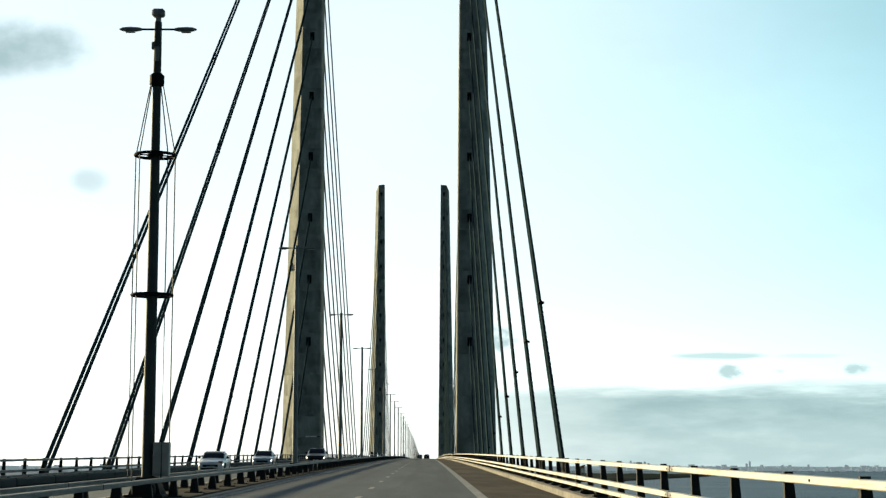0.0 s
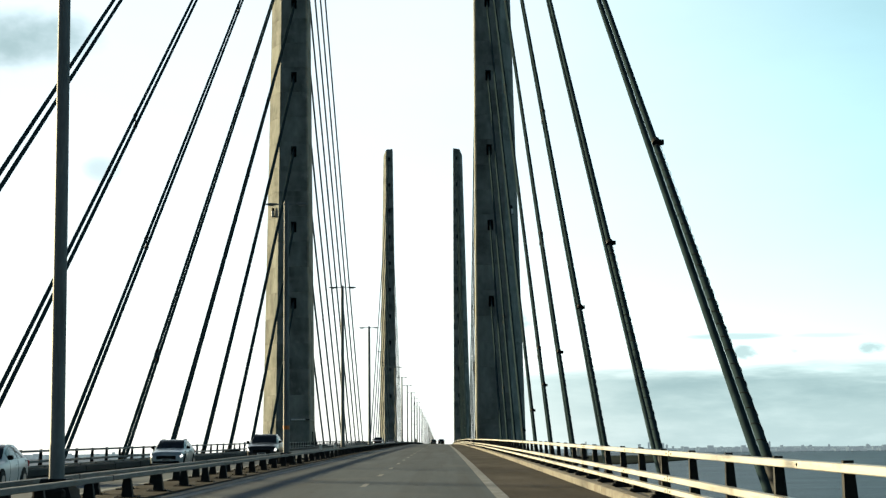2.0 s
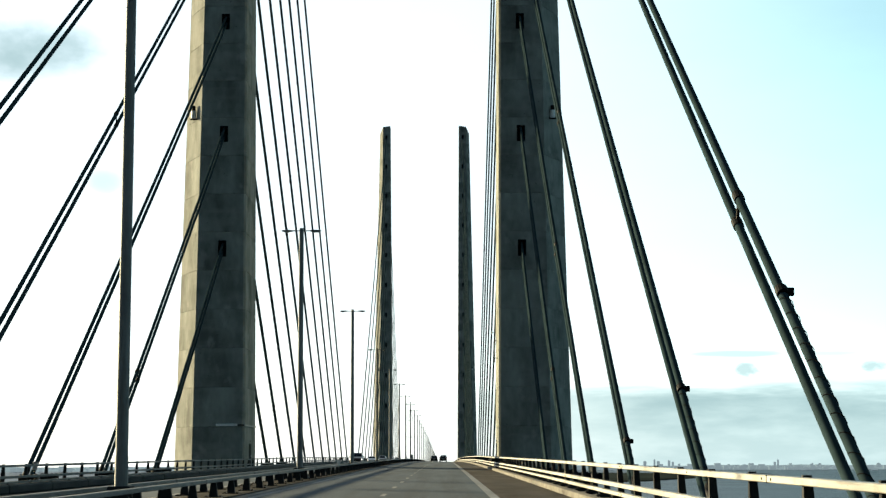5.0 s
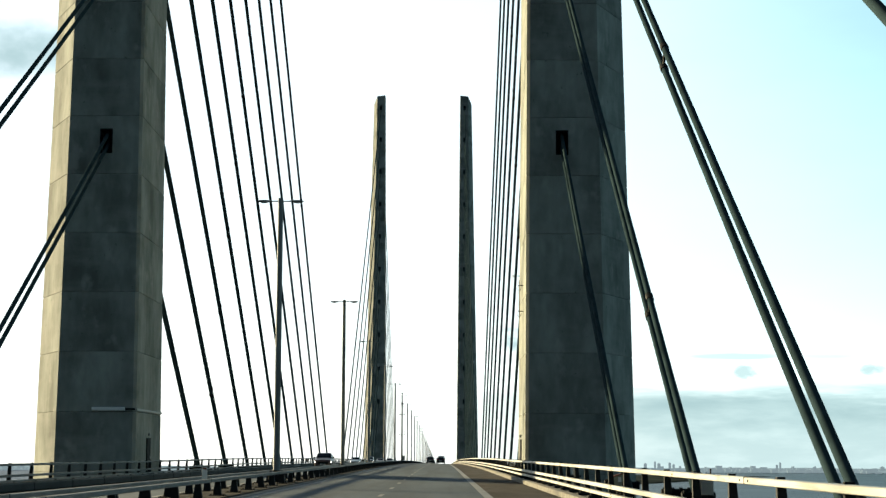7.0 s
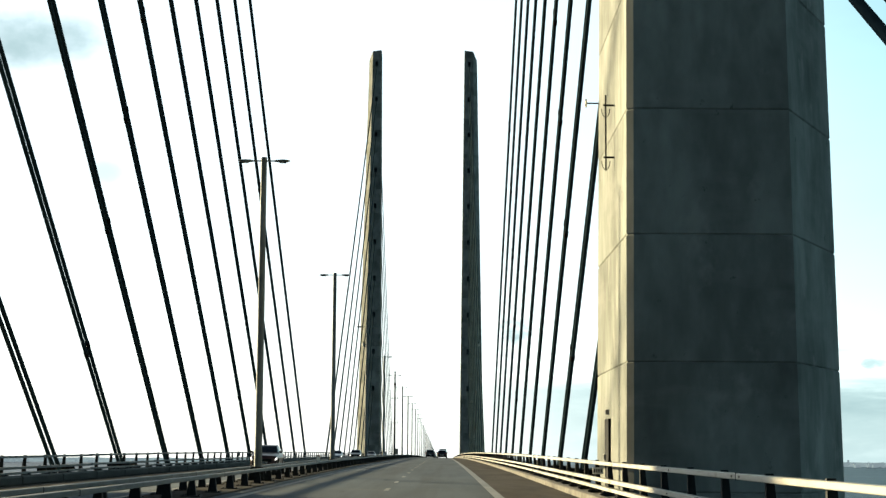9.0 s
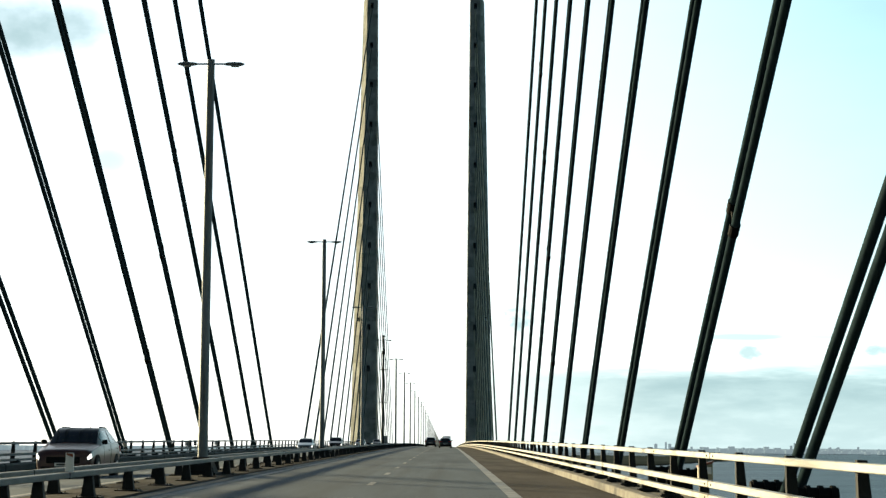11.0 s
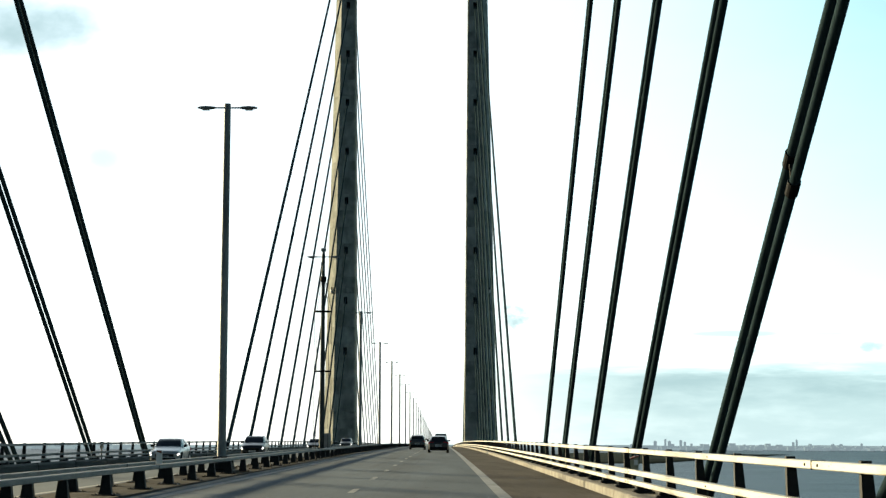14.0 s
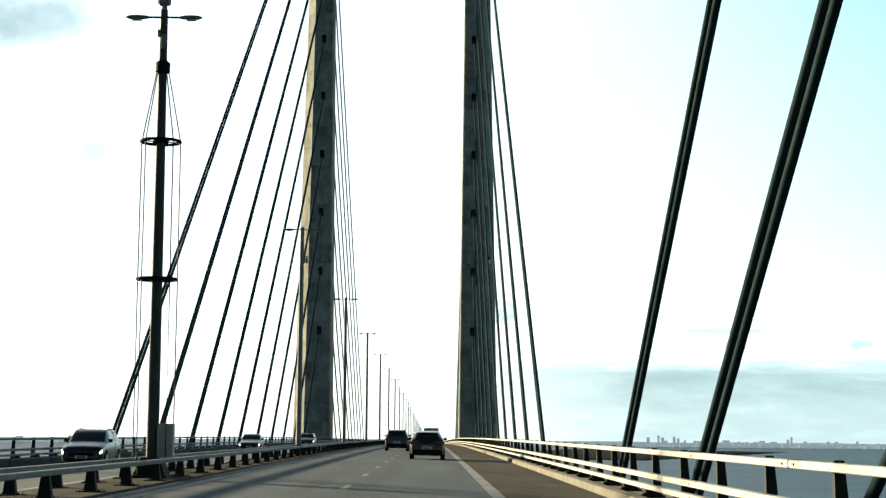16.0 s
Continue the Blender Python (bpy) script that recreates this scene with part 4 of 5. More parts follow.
def sos_box(y, yellow):
    root = new("equipment_box")
    bm = bmesh.new()
    vs = [bm.verts.new(v) for v in ((-0.2, -0.14, 0), (0.2, -0.14, 0), (0.2, -0.14, 0.62), (-0.2, -0.14, 0.46))]
    f = bm.faces.new(vs)
    r = bmesh.ops.extrude_face_region(bm, geom=[f])
    for v in r["geom"]:
        if isinstance(v, bmesh.types.BMVert):
            v.co.y += 0.28
    bmesh.ops.recalc_face_normals(bm, faces=bm.faces)
    put("housing", bm_mesh("housing", bm, M["yellow" if yellow else "grey"]), root)
    if yellow:
        bm = bmesh.new()
        vs = [bm.verts.new(v) for v in ((-0.22, -0.17, 0.45), (0.22, -0.17, 0.61), (0.22, -0.17, 0.68), (-0.22, -0.17, 0.52))]
        f = bm.faces.new(vs)
        r = bmesh.ops.extrude_face_region(bm, geom=[f])
        for v in r["geom"]:
            if isinstance(v, bmesh.types.BMVert):
                v.co.y += 0.34
        put("lid", bm_mesh("lid", bm, M["red"]), root, None, "red slanted lid")
        put("notice", box_mesh("notice", 0.02, 0.16, -0.15, -0.14, 0.25, 0.48, M["white"]), root)
    else:
        put("conduit", box_mesh("conduit", -0.03, 0.03, -0.03, 0.03, 0.55, 0.8, M["grey"]), root)
    bm = bmesh.new()
    tube_bm(bm, [(0, 0, -0.5), (0, 0, 0.02)], 0.04, 8)
    put("stand", bm_mesh("stand", bm, M["post"]), root)
    root.matrix_basis = station(12.52, y, 0.52) @ Matrix.Diagonal((0.68, 0.8, 0.62, 1))
    lb = "yellow emergency box with a red lid behind the parapet" if yellow else "grey equipment box on a stand behind the parapet"
    return tagged(root, lb, "equipment box", "parapet boxes")


LEFT_BOXES = ((106.3, "grey"), (135.1, "black"), (190.0, "grey"), (-93.0, "grey"))


def left_box(y, mt):
    root = new("sensor_box")
    put("housing", box_mesh("housing", -0.1, 0.1, -0.08, 0.08, 0.6, 0.98, M[mt], 0.02), root)
    put("hood", box_mesh("hood", -0.12, 0.12, -0.1, 0.1, 0.98, 1.01, M[mt], 0.01), root)
    put("stand", bm_mesh("stand", tube_bm(bmesh.new(), [(0, 0, 0), (0, 0, 0.63)], 0.035, 8), M["post"]), root)
    root.matrix_basis = station(-12.55, y, 0.4)
    return tagged(root, "small pale sensor box on a stand behind the rail" if mt == "grey" else "small black sensor box on a stand behind the rail", "sensor box", "sensor boxes")


for y, mt in LEFT_BOXES:
    left_box(y, mt)


def monitor_box(y, x=12.55, dz=0.1):
    """Twin cabinets with three short aerials on a bracket behind the parapet."""
    root = new("monitor_box")
    put("cabinet", box_mesh("cabinet", -0.06, 0.19, -0.1, 0.1, 0.58, 0.93, M["grey"], 0.015), root)
    put("side_cabinet", box_mesh("side_cabinet", -0.2, -0.08, -0.07, 0.08, 0.62, 0.91, M["white"], 0.012), root)
    put("lid", box_mesh("lid", -0.08, 0.21, -0.12, 0.12, 0.93, 0.955, M["grey"], 0.006), root)
    for xa in (-0.03, 0.06, 0.15):
        put("aerial", bm_mesh("aerial", tube_bm(bmesh.new(), [(xa, 0, 0.95), (xa, 0, 1.1 if xa > 0.1 else 1.02)], 0.016, 8), M["black"]), root)
    put("bracket", box_mesh("bracket", -0.22, 0.24, -0.05, 0.05, 0.5, 0.57, M["post"], 0.01), root)
    for xa in (-0.12, 0.14):
        put("cable_coil", bm_mesh("cable_coil", ring_bm(bmesh.new(), (xa, -0.08, 0.53), 0.06, 0.018, 14, 5), M["black"], True), root)
    put("stand", box_mesh("stand", -0.03, 0.03, -0.03, 0.03, 0.0, 0.5, M["post"], 0.004), root)
    root.matrix_basis = station(x, y, dz)
    return tagged(root, "pale twin monitoring cabinets with short aerials behind the parapet", "monitor box", "parapet boxes")


for y in (-203.0, -82.0, -50.0):
    monitor_box(y)
for y in (131.2, 147.5):
    monitor_box(y, -12.55, 0.36)
for y, yl in ((-265.5, True), (-66.0, True), (36.0, True), (135.7, True)):
    sos_box(y, yl)


pl = put("rail_plate", box_mesh("rail_plate", 11.9, 12.24, -4.012, -4.0, 0.66, 0.86, M["plate"]))
for k in range(4):
    put("bar", box_mesh("bar", 11.94 + 0.07 * k, 11.985 + 0.07 * k, -4.016, -4.012, 0.7, 0.82, M["bar"]), pl)
pl.matrix_basis = pose(0, 0, road_z(-4))
tagged(pl, "small white plate with dark lines fixed to the rail", "plate")

# ---- vehicles ----
def car_rows(kind):
    """Stations along the body, front to back: y, sill, belt, roof, half width low, half width of the roof."""
    if kind == "hatch":
        return [(0.0, .32, .55, .62, .70, .55), (0.18, .2, .7, .76, .84, .7), (0.9, .19, .86, .92, .89, .74), (1.25, .19, .93, 1.0, .9, .74),
                (1.85, .19, .95, 1.36, .9, .66), (2.3, .19, .96, 1.47, .9, .63), (3.2, .19, .98, 1.46, .9, .61), (3.75, .2, 1.0, 1.36, .89, .58), (4.12, .24, .98, 1.06, .86, .62), (4.25, .34, .8, .84, .78, .6)]
    if kind == "suv":
        return [(0.0, .36, .68, .78, .74, .6), (0.15, .24, .86, .94, .88, .74), (0.95, .22, 1.02, 1.08, .93, .78), (1.3, .22, 1.06, 1.13, .94, .78),
                (1.9, .22, 1.08, 1.52, .94, .7), (2.3, .22, 1.09, 1.65, .94, .67), (3.5, .22, 1.11, 1.64, .94, .65), (4.2, .24, 1.13, 1.5, .92, .62), (4.5, .3, 1.08, 1.15, .9, .66), (4.62, .42, .86, .9, .82, .62)]
    if kind == "mpv":
        return [(0.0, .34, .62, .7, .72, .58), (0.16, .22, .8, .88, .86, .72), (0.8, .2, .98, 1.05, .9, .74), (1.1, .2, 1.02, 1.1, .9, .74),
                (1.75, .2, 1.04, 1.5, .9, .68), (2.2, .2, 1.05, 1.62, .9, .66), (3.5, .2, 1.07, 1.61, .9, .64), (4.0, .22, 1.07, 1.5, .89, .62), (4.28, .3, 1.02, 1.1, .86, .66), (4.36, .4, .82, .86, .8, .62)]
    return [(0.0, .4, .8, .95, .85, .7), (0.2, .28, 1.0, 1.15, .97, .85), (0.7, .26, 1.15, 1.3, 1.0, .86), (1.3, .26, 1.25, 2.2, 1.0, .84),
            (1.7, .26, 1.28, 2.36, 1.0, .83), (3.5, .26, 1.3, 2.4, 1.0, .83), (5.2, .28, 1.3, 2.38, 1.0, .83), (5.42, .32, 1.3, 2.3, .99, .82), (5.46, .45, 1.2, 2.2, .96, .8)]


def ring_of(r):
    y, sill, belt, roof, wl, wr = r
    tall = roof - belt > 0.2
    e = min(0.05, (roof - belt) * .4)
    half = [(0, sill), (wl * .86, sill), (wl * .97, sill + (belt - sill) * .25), (wl, sill + (belt - sill) * .62), (wl * .965, belt),
            (wr + (0.015 if tall else 0), roof - e), (wr * .86, roof), (0, roof + (0.012 if tall else 0.02))]
    full = half + [(-x, z) for x, z in half[-2:0:-1]]
    return [Vector((x, y, z)) for x, z in full]


def build_car(kind, paint, label, category="car"):
    """The front of the car lies at y = 0, its tail at +y."""
    low = 0.94 if paint is P_BLUE else 1.0
    rows_ = [(y, a * low, b * low, c * low, wl, wr) for y, a, b, c, wl, wr in car_rows(kind)]
    root = new(category.replace(" ", "_"))
    ys_ = rows_[-1][0]
    R = [ring_of(r) for r in rows_]
    n = len(R[0])
    NF = 4

    def spline(a, b, c, d, u):
        return 0.5 * (2 * b + (c - a) * u + (2 * a - 5 * b + 4 * c - d) * u * u + (3 * b - a - 3 * c + d) * u ** 3)

    # rounded: two points for each corner of the section, four stations for each one given
    fine = []
    for r in R:
        q = []
        for k in range(n):
            q += [r[k], spline(r[k - 1], r[k], r[(k + 1) % n], r[(k + 2) % n], 0.5)]
        fine.append(q)
    G = []
    for i in range(len(fine) - 1):
        for f in range(NF):
            u = f / NF
            a, b, c2, d = fine[max(i - 1, 0)], fine[i], fine[i + 1], fine[min(i + 2, len(fine) - 1)]
            w_ = 0.55
            G.append([spline(p0, p1, p2, p3, u).lerp(p1.lerp(p2, u), 1 - w_) for p0, p1, p2, p3 in zip(a, b, c2, d)])
    G.append(fine[-1])
    bm = bmesh.new()
    rings = [[bm.verts.new(v) for v in g] for g in G]
    m = 2 * n
    for a, b in zip(rings, rings[1:]):
        for k in range(m):
            bm.faces.new((a[k], a[(k + 1) % m], b[(k + 1) % m], b[k]))
    bm.faces.new(rings[0][::-1])
    bm.faces.new(rings[-1])
    body = put("body", bm_mesh("body", bm, paint, True), root)

    def at(i, k):
        """A point of the body at the station i and the section corner k, both with fractions."""
        fi, fk = min(max(i * NF, 0), len(G) - 1.001), (k * 2) % m
        a, b, u, v = int(fi), int(fk), fi - int(fi), fk - int(fk)
        p = G[a][b].lerp(G[a][(b + 1) % m], v)
        return p.lerp(G[a + 1][b].lerp(G[a + 1][(b + 1) % m], v), u)

    def pane(name, ia, ib, ka, kb, mat, taper=0.0, lift=0.012):
        """A curved pane that follows the body between two stations and two section corners."""
        ni, nk = 6, 6
        bmq = bmesh.new()
        grid = []
        for a in range(ni + 1):
            line = []
            for b in range(nk + 1):
                i = ia + (ib - ia) * a / ni
                sh = taper * a / ni
                k = ka + sh + (kb - ka - 2 * sh) * b / nk
                p = at(i, k)
                nrm = (at(i + .05, k) - at(i - .05, k)).cross(at(i, k + .05) - at(i, k - .05)).normalized()
                if nrm.dot(p - Vector((0, ys_ / 2, 0.6))) < 0:
                    nrm = -nrm
                line.append(bmq.verts.new(p + nrm * lift))
            grid.append(line)
        for a in range(ni):
            for b in range(nk):
                bmq.faces.new((grid[a][b], grid[a + 1][b], grid[a + 1][b + 1], grid[a][b + 1]))
        r = bmesh.ops.extrude_face_region(bmq, geom=bmq.faces[:])
        for v in r["geom"]:
            if isinstance(v, bmesh.types.BMVert):
                v.co = v.co.lerp(Vector((0, ys_ / 2, 0.6)), 0.02)
        return put(name, bm_mesh(name, bmq, mat, True), body)

    tall = [i for i, r in enumerate(rows_) if r[3] - r[2] > 0.2]
    i0, i1 = tall[0], tall[-1]
    if kind == "van":
        pane("windscreen", i0 - 0.9, i0 - 0.05, 5.4, 8.6, M["glass"])
        bmq = box_bm(bmesh.new(), -0.7, 0.7, ys_ - 0.03, ys_ + 0.015, 1.35, 2.05, 0.01)
        put("rear_window", bm_mesh("rear_window", bmq, M["glass"]), body)
    else:
        pane("windscreen", i0 - 0.92, i0 + 0.75, 5.35, 8.65, M["glass"], 0.12)
        pane("rear_window", i1 - 0.15, i1 + 0.9, 5.3, 8.7, M["glass"], 0.0, 0.014)
        put("tailgate_trim", box_mesh("tailgate_trim", -0.32, 0.32, ys_ - 0.03, ys_ + 0.02, rows_[-1][2] - 0.12, rows_[-1][2] - 0.07, M["rim"], 0.008), body, None, "thin chrome trim bar")
        put("spoiler", box_mesh("spoiler", -rows_[i1][5] * .8, rows_[i1][5] * .8, rows_[i1][0] - 0.1, rows_[i1][0] + 0.14, rows_[i1][3] - 0.005, rows_[i1][3] + 0.035, paint, 0.012), body)
    cuts = [(i0 - 0.25, i0 + 0.9)] if kind == "van" else [(i0 - 0.3, (i0 + i1) / 2 - 0.05), ((i0 + i1) / 2 + 0.05, i1 + 0.1)]
    for ka, kb in ((4.1, 4.92), (9.08, 9.9)):
        for ca, cb in cuts:
            pane("side_window", ca, cb, ka, kb, M["glass"])
    # wheels
    rad = 0.33 if kind == "hatch" else 0.36
    for wy in (0.82, ys_ - 0.8):
        for s in (-1, 1):
            xo = s * (rows_[3][4] - 0.07)
            bmw = bmesh.new()
            tube_bm(bmw, [(xo - s * 0.13, wy, rad), (xo + s * 0.06, wy, rad), (xo + s * 0.09, wy, rad)], [rad, rad, rad * .9], 20)
            bma = bmesh.new()
            tube_bm(bma, [(s * (rows_[3][4] - 0.12), wy, rad + 0.02), (s * (rows_[3][4] + 0.004), wy, rad + 0.02)], rad + 0.06, 22)
            put("wheel_arch", bm_mesh("wheel_arch", bma, M["black"]), body)
            tw = put("tyre", bm_mesh("tyre", bmw, M["tyre"]), root)
            bmw = bmesh.new()
            tube_bm(bmw, [(xo + s * 0.02, wy, rad), (xo + s * 0.1, wy, rad)], [rad * .66, rad * .6], 16)
            put("rim", bm_mesh("rim", bmw, M["rim"]), tw)
    # lights, plates, mirrors, bumpers
    f, bk, w = rows_[1], rows_[-2], rows_[1][4]
    zf, zb = f[2] - 0.06, bk[2] - (0.1 if kind != "van" else 0.35)
    for s in (-1, 1):
        ka, kb = (3.3, 4.02) if s > 0 else (9.98, 10.7)
        housing = pane("headlight_housing", 0.22, 1.3, ka, kb, M["lens"], 0.0, 0.012)
        ka, kb = (3.38, 3.9) if s > 0 else (10.1, 10.62)
        tagged(pane("headlight", 0.3, 0.95, ka, kb, M["head"], 0.0, 0.02), "lit headlight")
        bmq = bmesh.new()
        xw = bk[4] - 0.1
        inner, outer = (0.36 if kind == "hatch" else 0.15), 0.13
        box_bm(bmq, s * xw - (inner if s > 0 else outer), s * xw + (outer if s > 0 else inner), ys_ - 0.16, ys_ - 0.02, zb - 0.12, zb + (0.08 if kind != "van" else 0.4), 0.03)
        put("tail_light", bm_mesh("tail_light", bmq, M["tail"]), body, None, "dark red tail light")
        bmq = bmesh.new()
        ym = rows_[i0 - 1][0] + 0.25
        zm = rows_[i0 - 1][2] + 0.06
        box_bm(bmq, s * (rows_[3][4] + 0.05) - 0.1, s * (rows_[3][4] + 0.05) + 0.08, ym, ym + 0.12, zm, zm + 0.15, 0.03)
        put("wing_mirror", bm_mesh("wing_mirror", bmq, M["black"]), body)
    g0, g1 = rows_[0][1], rows_[0][2]
    put("grille", box_mesh("grille", -0.54, 0.54, -0.02, 0.12, g0 + (g1 - g0) * 0.5, g1 + 0.06, M["black"], 0.03), body, None, "black upper grille")
    for k in range(3):
        z = g0 + (g1 - g0) * (0.66 + 0.14 * k)
        put("grille_bar", box_mesh("grille_bar", -0.5, 0.5, -0.03, -0.015, z - 0.008, z + 0.008, M["post"]), body)
    # door seams, handles, roof rails
    seam = [i0 - 0.2, (i0 + i1) / 2, i1 - 0.05] if kind != "van" else [i0, i0 + 1.2]
    for q in seam:
        for ka, kb in ((1.6, 4.0), (10.0, 12.4)):
            pane("door_seam", q - 0.018, q + 0.018, ka, kb, M["black"], 0.0, 0.004)
    for q in seam[1:]:
        for sx, kk in ((1, 3.55), (-1, 10.45)):
            pt = at(q - 0.25, kk)
            put("door_handle", box_mesh("door_handle", pt.x - 0.012 + sx * 0.012, pt.x + 0.012 + sx * 0.012, pt.y - 0.09, pt.y + 0.09, pt.z - 0.015, pt.z + 0.015, paint, 0.006), body)
    if kind in ("suv", "mpv"):
        for kk in (5.75, 8.25):
            pts = [at(i0 + 1.1 + (i1 - i0 - 1.2) * f / 6, kk) + Vector((0, 0, 0.02)) for f in range(7)]
            put("roof_rail", bm_mesh("roof_rail", tube_bm(bmesh.new(), pts, 0.018, 8), M["black"], True), body)
        pt = at(i1 - 0.4, 7.0)
        put("aerial", bm_mesh("aerial", tube_bm(bmesh.new(), [pt, pt + Vector((0, 0.12, 0.3))], [0.012, 0.006], 6), M["black"]), body)
    bmq = bmesh.new()
    box_bm(bmq, -w + .16, w - .16, -0.025, 0.2, rows_[0][1] - .04, rows_[0][1] + .07, 0.03)
    put("front_bumper", bm_mesh("front_bumper", bmq, M["black"]), body)
    bmq = bmesh.new()
    box_bm(bmq, -bk[4] + .06, bk[4] - .06, ys_ - 0.22, ys_ + 0.04, rows_[-2][1], rows_[-2][1] + .26, 0.04)
    put("rear_bumper", bm_mesh("rear_bumper", bmq, M["black"]), body)
    zp = (rows_[-1][1] + rows_[-1][2]) / 2 + 0.02
    for y, z, nm in ((-0.03, rows_[0][1] + 0.13, "front_plate"), (ys_ + 0.012, zp, "rear_plate")):
        pl = put(nm, box_mesh(nm, -0.26, 0.26, y - 0.008, y + 0.008, z - 0.055, z + 0.055, M["plate"]), body)
        yy = y + (-0.012 if y < 1 else 0.012)
        put("plate_bar", box_mesh("plate_bar", -0.2, 0.2, yy - 0.003, yy + 0.003, z - 0.028, z + 0.028, M["bar"]), pl)
    return tagged(root, label, category, "vehicles on the bridge")


def paint(name, col, metal=0.3, coat=0.4):
    return material(name, col, 0.28, metal=metal, vary=0.08, scale=2, fine=60, bump=0.0, spec=0.4, coat=coat)


P_BLACK = paint("black_paint", (0.008, 0.008, 0.009), 0.0)
P_GREY = paint("dark_grey_paint", (0.035, 0.038, 0.038), 0.0)
P_WHITE = paint("white_paint", (0.62, 0.63, 0.64), 0.0)
P_SILVER = paint("silver_paint", (0.34, 0.36, 0.37), 0.5)
P_BLUE = paint("pale_blue_paint", (0.42, 0.47, 0.5), 0.3)
P_MAROON = paint("maroon_paint", (0.05, 0.022, 0.022), 0.0, 0.1)
P_VAN = paint("van_paint", (0.2, 0.21, 0.21), 0.0)


def place(car, x, y, oncoming):
    car.matrix_basis = station(x, y) @ pose(0, 0, 0.005 if x > 0 else -0.04, 0, 0, 0 if oncoming else 180)


# going our way: the tail is nearer
c = build_car("hatch", P_BLACK, "black hatchback with dark rear window driving ahead")
place(c, 7.2, 238.0 + 4.25, False)
c = build_car("mpv", P_GREY, "dark grey people carrier in the overtaking lane")
place(c, 4.75, 279.5 + 4.36, False)
c = build_car("van", P_VAN, "grey panel van driving ahead of the hatchback", "van")
place(c, 7.36, 333 + 5.4, False)
c.matrix_basis = c.matrix_basis @ Matrix.Diagonal((0.96, 0.95, 0.87, 1))
# oncoming: the nose is nearer
for kind, pt, lb, x, y in (("hatch", P_WHITE, "white small hatchback with lit headlights", -7.0, -212.0),
                           ("suv", P_BLUE, "pale silver-blue crossover with lit headlights", -7.6, -171.5),
                           ("suv", P_BLACK, "black off-road car with lit headlights", -3.4, -162.0),
                           ("suv", P_MAROON, "dark maroon crossover with lit headlights", -4.75, 55.5),
                           ("hatch", P_SILVER, "silver hatchback with lit headlights", -8.2, 186.0),
                           ("mpv", P_BLACK, "black people carrier with lit headlights", -7.2, 221.0),
                           ("hatch", P_GREY, "dark hatchback with lit headlights", -7.4, 287.0),
                           ("mpv", P_GREY, "dark people carrier far along the far carriageway", -6.9, 342.0)):
    place(build_car(kind, pt, lb), x, y, True)

# ---- sea, shore and the far city ----
SEA = -60.0


def sea_z(r):
    return SEA + 39.0 * min(1.0, r / 4900.0) ** 2


verts, faces = [(7.4, -85, SEA)], []
radii = [60 * 1.2 ** i for i in range(25)]
radii = [r for r in radii if r < 4700] + [4900.0]
SEG = 96
for r in radii:
    for k in range(SEG):
        a = 2 * math.pi * k / SEG
        verts.append((7.4 + r * math.sin(a), -85 + r * math.cos(a), sea_z(r)))
for k in range(SEG):
    faces.append((0, 1 + (k + 1) % SEG, 1 + k))
for i in range(len(radii) - 1):
    for k in range(SEG):
        p, q = 1 + i * SEG + k, 1 + i * SEG + (k + 1) % SEG
        faces.append((p, q, q + SEG, p + SEG))
sea = put("water", mesh("water", verts, faces, M["sea"], True))
tagged(sea, "grey-blue rippled sea under the bridge reaching the horizon", "sea", kind="structure")


def far_place(deg, r):
    a = radians(deg)
    return 7.4 + r * math.sin(a), -85 + r * math.cos(a)


# low spit of land
def shore(name, a0, a1, r0, r1, h, mat, label, seed, tip=None):
    rnd = random.Random(seed)
    n = 60
    verts, faces = [], []
    for i in range(n + 1):
        f = i / n
        taper = min(1.0, 6 * f, 5 * (1 - f)) ** 0.7
        a = a0 + (a1 - a0) * f
        lo, hi = r0, r1
        if tip:
            k = max(0.0, (f - 0.45) / 0.55)
            lo, hi = r0 + (tip - 40 - r0) * k, r1 + (tip + 40 - r1) * k
        mid, wid = (lo + hi) / 2 + rnd.uniform(-9, 9), (hi - lo) / 2 * taper * rnd.uniform(.95, 1.05)
        for r, z in ((mid - wid, -0.6), (mid - wid * .8, h * .5 * taper), (mid, h * taper * rnd.uniform(.7, 1.1)), (mid + wid, -0.6)):
            x, y = far_place(a, r)
            verts.append((x, y, sea_z(r) + z))
    for i in range(n):
        for k in range(3):
            b = i * 4 + k
            faces.append((b, b + 4, b + 5, b + 1))
    return tagged(put(name, mesh(name, verts, faces, mat, True)), label, "shore", kind="structure")


shore("sandbank", 3.2, 11.2, 3140, 3300, 2, M["sand"], "pale sandy edge of a low spit", 2, 3880)
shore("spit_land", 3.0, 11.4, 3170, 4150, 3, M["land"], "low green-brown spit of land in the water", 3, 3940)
shore("far_coast", -26, 30, 4350, 4850, 9, M["coast"], "long low coast on the horizon, haze as a glow in its colour", 5)

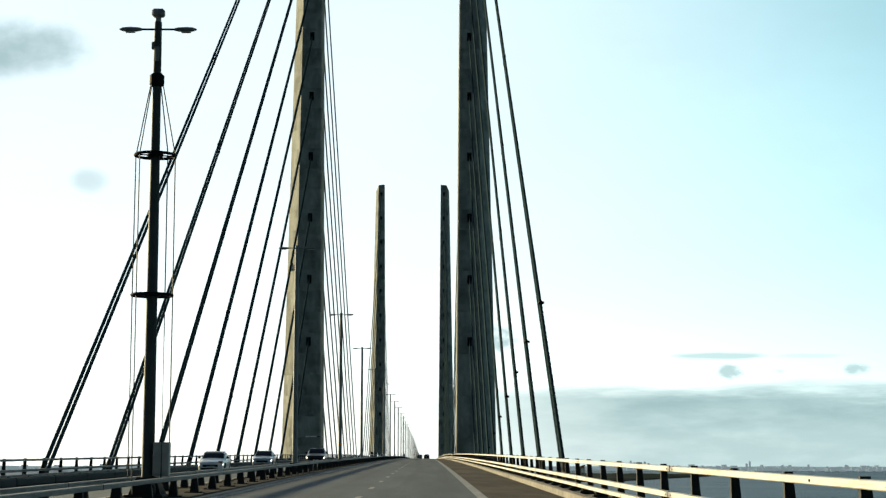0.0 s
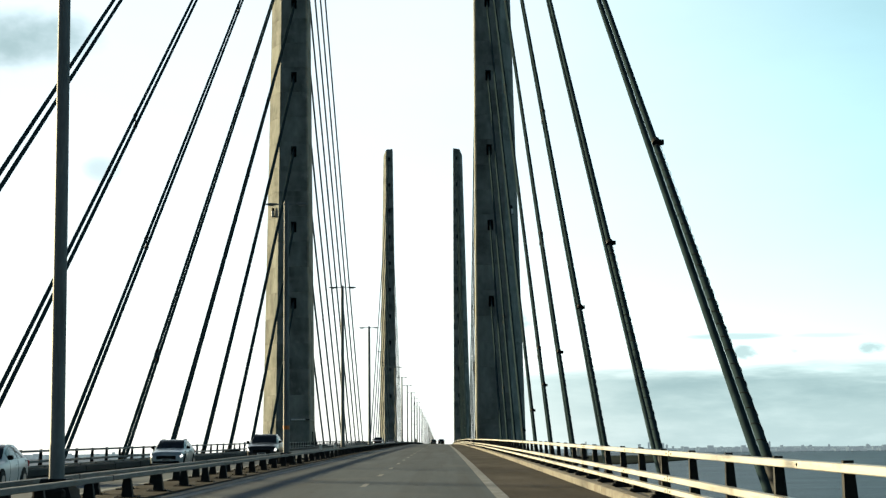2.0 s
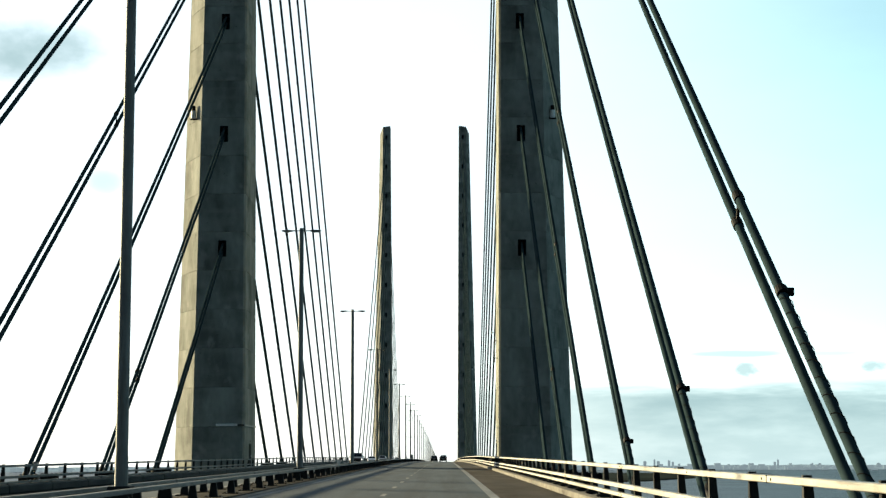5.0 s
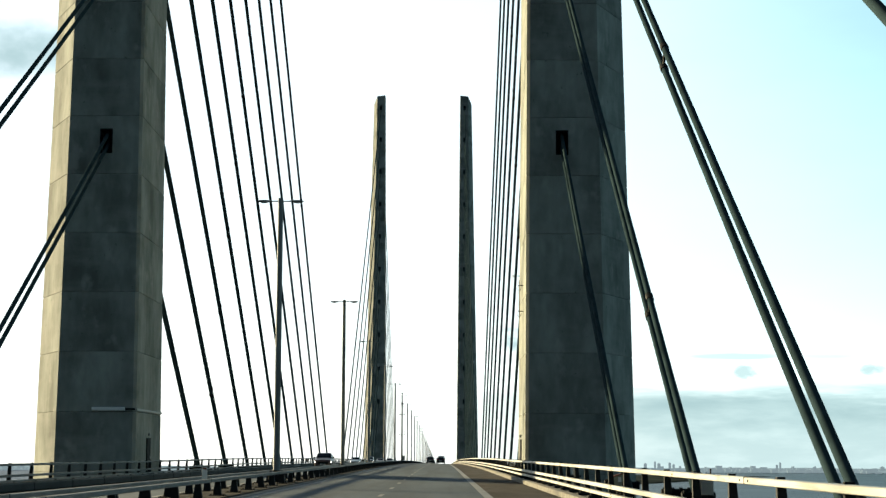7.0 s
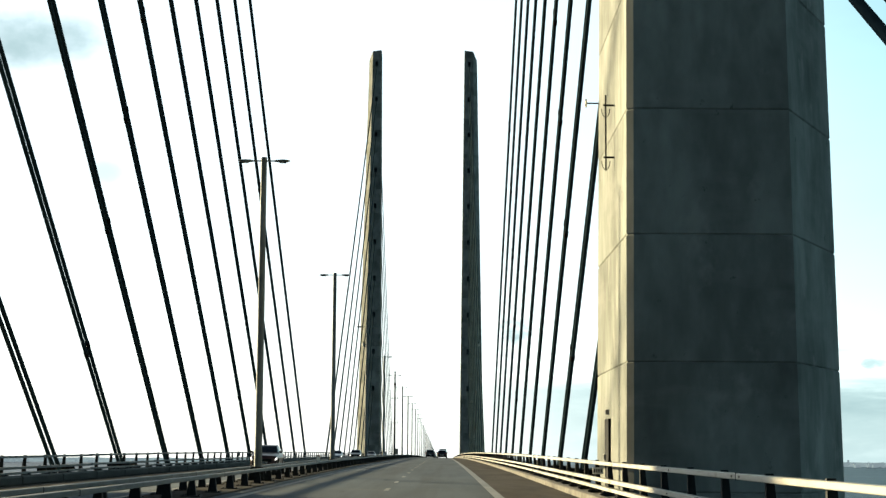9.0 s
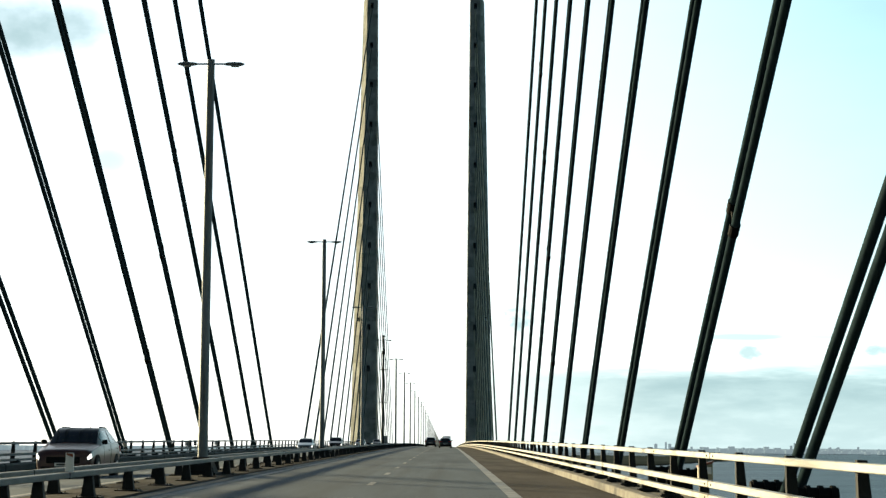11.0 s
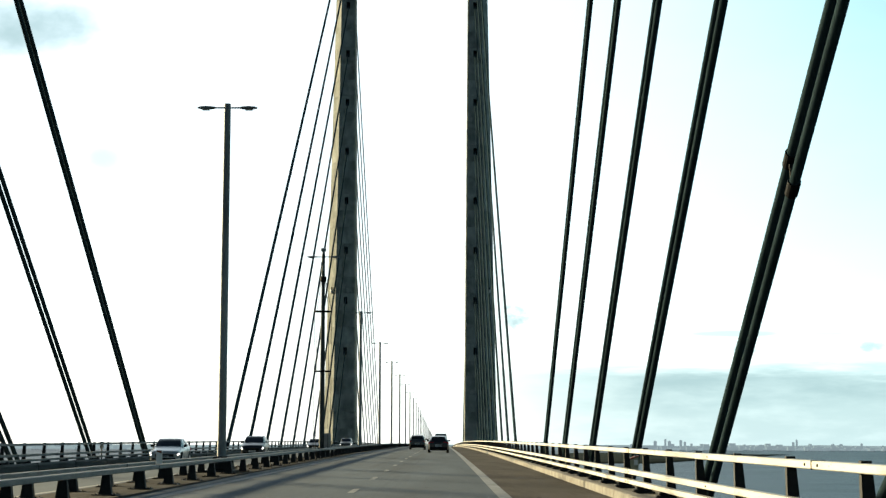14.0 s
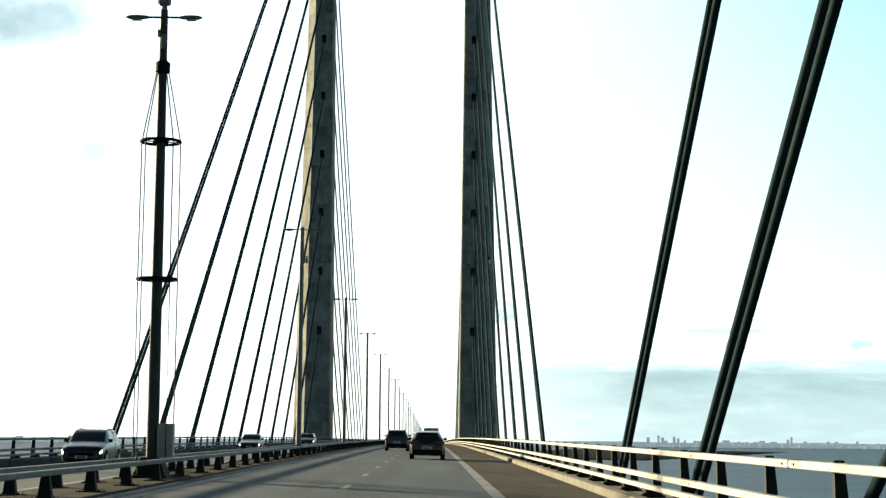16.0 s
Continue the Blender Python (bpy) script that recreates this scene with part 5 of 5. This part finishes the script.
# the city: towers that stand out, and the mass of low roofs
RNG = random.Random(11)
for deg, top, wid in ((7.0, -.03, 13), (7.33, .03, 8), (7.46, -.03, 13), (7.83, -.005, 11), (7.96, -.06, 10), (10.42, -.148, 22), (11.53, .016, 8), (11.42, -.06, 10),
                      (12.66, -.123, 13), (12.92, -.12, 14), (13.56, -.094, 9), (14.86, -.099, 11), (6.26, -.136, 20), (8.59, -.168, 10), (5.4, -.17, 9), (9.3, -.19, 14),
                      (15.6, -.14, 12), (16.4, -.1, 10), (17.2, -.16, 14), (14.2, -.17, 12), (10.9, -.18, 10), (12.1, -.19, 12)):
    r = 4420.0
    x, y = far_place(deg, r)
    ztop = 1.5 + r * math.tan(radians(top - 0.075))
    zb = sea_z(r) - 1
    ob = new("tower_block")
    bm = bmesh.new()
    wid *= 0.62
    box_bm(bm, -wid / 2, wid / 2, -7, 7, 0, ztop - zb, 0.3)
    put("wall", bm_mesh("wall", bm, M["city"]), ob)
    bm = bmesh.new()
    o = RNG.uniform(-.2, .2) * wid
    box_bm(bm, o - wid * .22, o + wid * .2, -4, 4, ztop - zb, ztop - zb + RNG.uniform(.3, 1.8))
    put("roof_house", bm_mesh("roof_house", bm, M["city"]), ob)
    ob.matrix_basis = pose(x, y, zb, 0, 0, -deg)
    tagged(ob, "grey tower block on the far shore, haze glow set in its colour", "tower block", "city skyline")
verts, faces = [], []
vw, fw = [], []
for i in range(620):
    deg = RNG.uniform(4.0, 26) if i < 520 else RNG.uniform(-24, -10)
    r = RNG.uniform(4300, 4500)
    x, y = far_place(deg, r)
    w, h = RNG.uniform(3, 17), RNG.uniform(1.5, 8) * (1.7 if RNG.random() < .14 else 1)
    V, F = (vw, fw) if RNG.random() < .02 else (verts, faces)
    if V is vw:
        w, h = w * 0.3, h * 0.4
    b = len(V)
    z = sea_z(r) + 3
    V += [(x + sx * w / 2, y + sy * 8, z + (h if up else -3)) for up in (0, 1) for sx, sy in ((-1, -1), (1, -1), (1, 1), (-1, 1))]
    F += [(b, b + 1, b + 5, b + 4), (b + 1, b + 2, b + 6, b + 5), (b + 2, b + 3, b + 7, b + 6), (b + 3, b, b + 4, b + 7), (b + 4, b + 5, b + 6, b + 7)]
tagged(put("far_city", mesh("far_city", verts, faces, M["city"])), "mass of low city buildings along the shore, haze as added glow", "city", kind="stuff")
tagged(put("far_white_sheds", mesh("far_white_sheds", vw, fw, M["citywhite"])), "small white sunlit buildings along the shore", "buildings", kind="stuff")
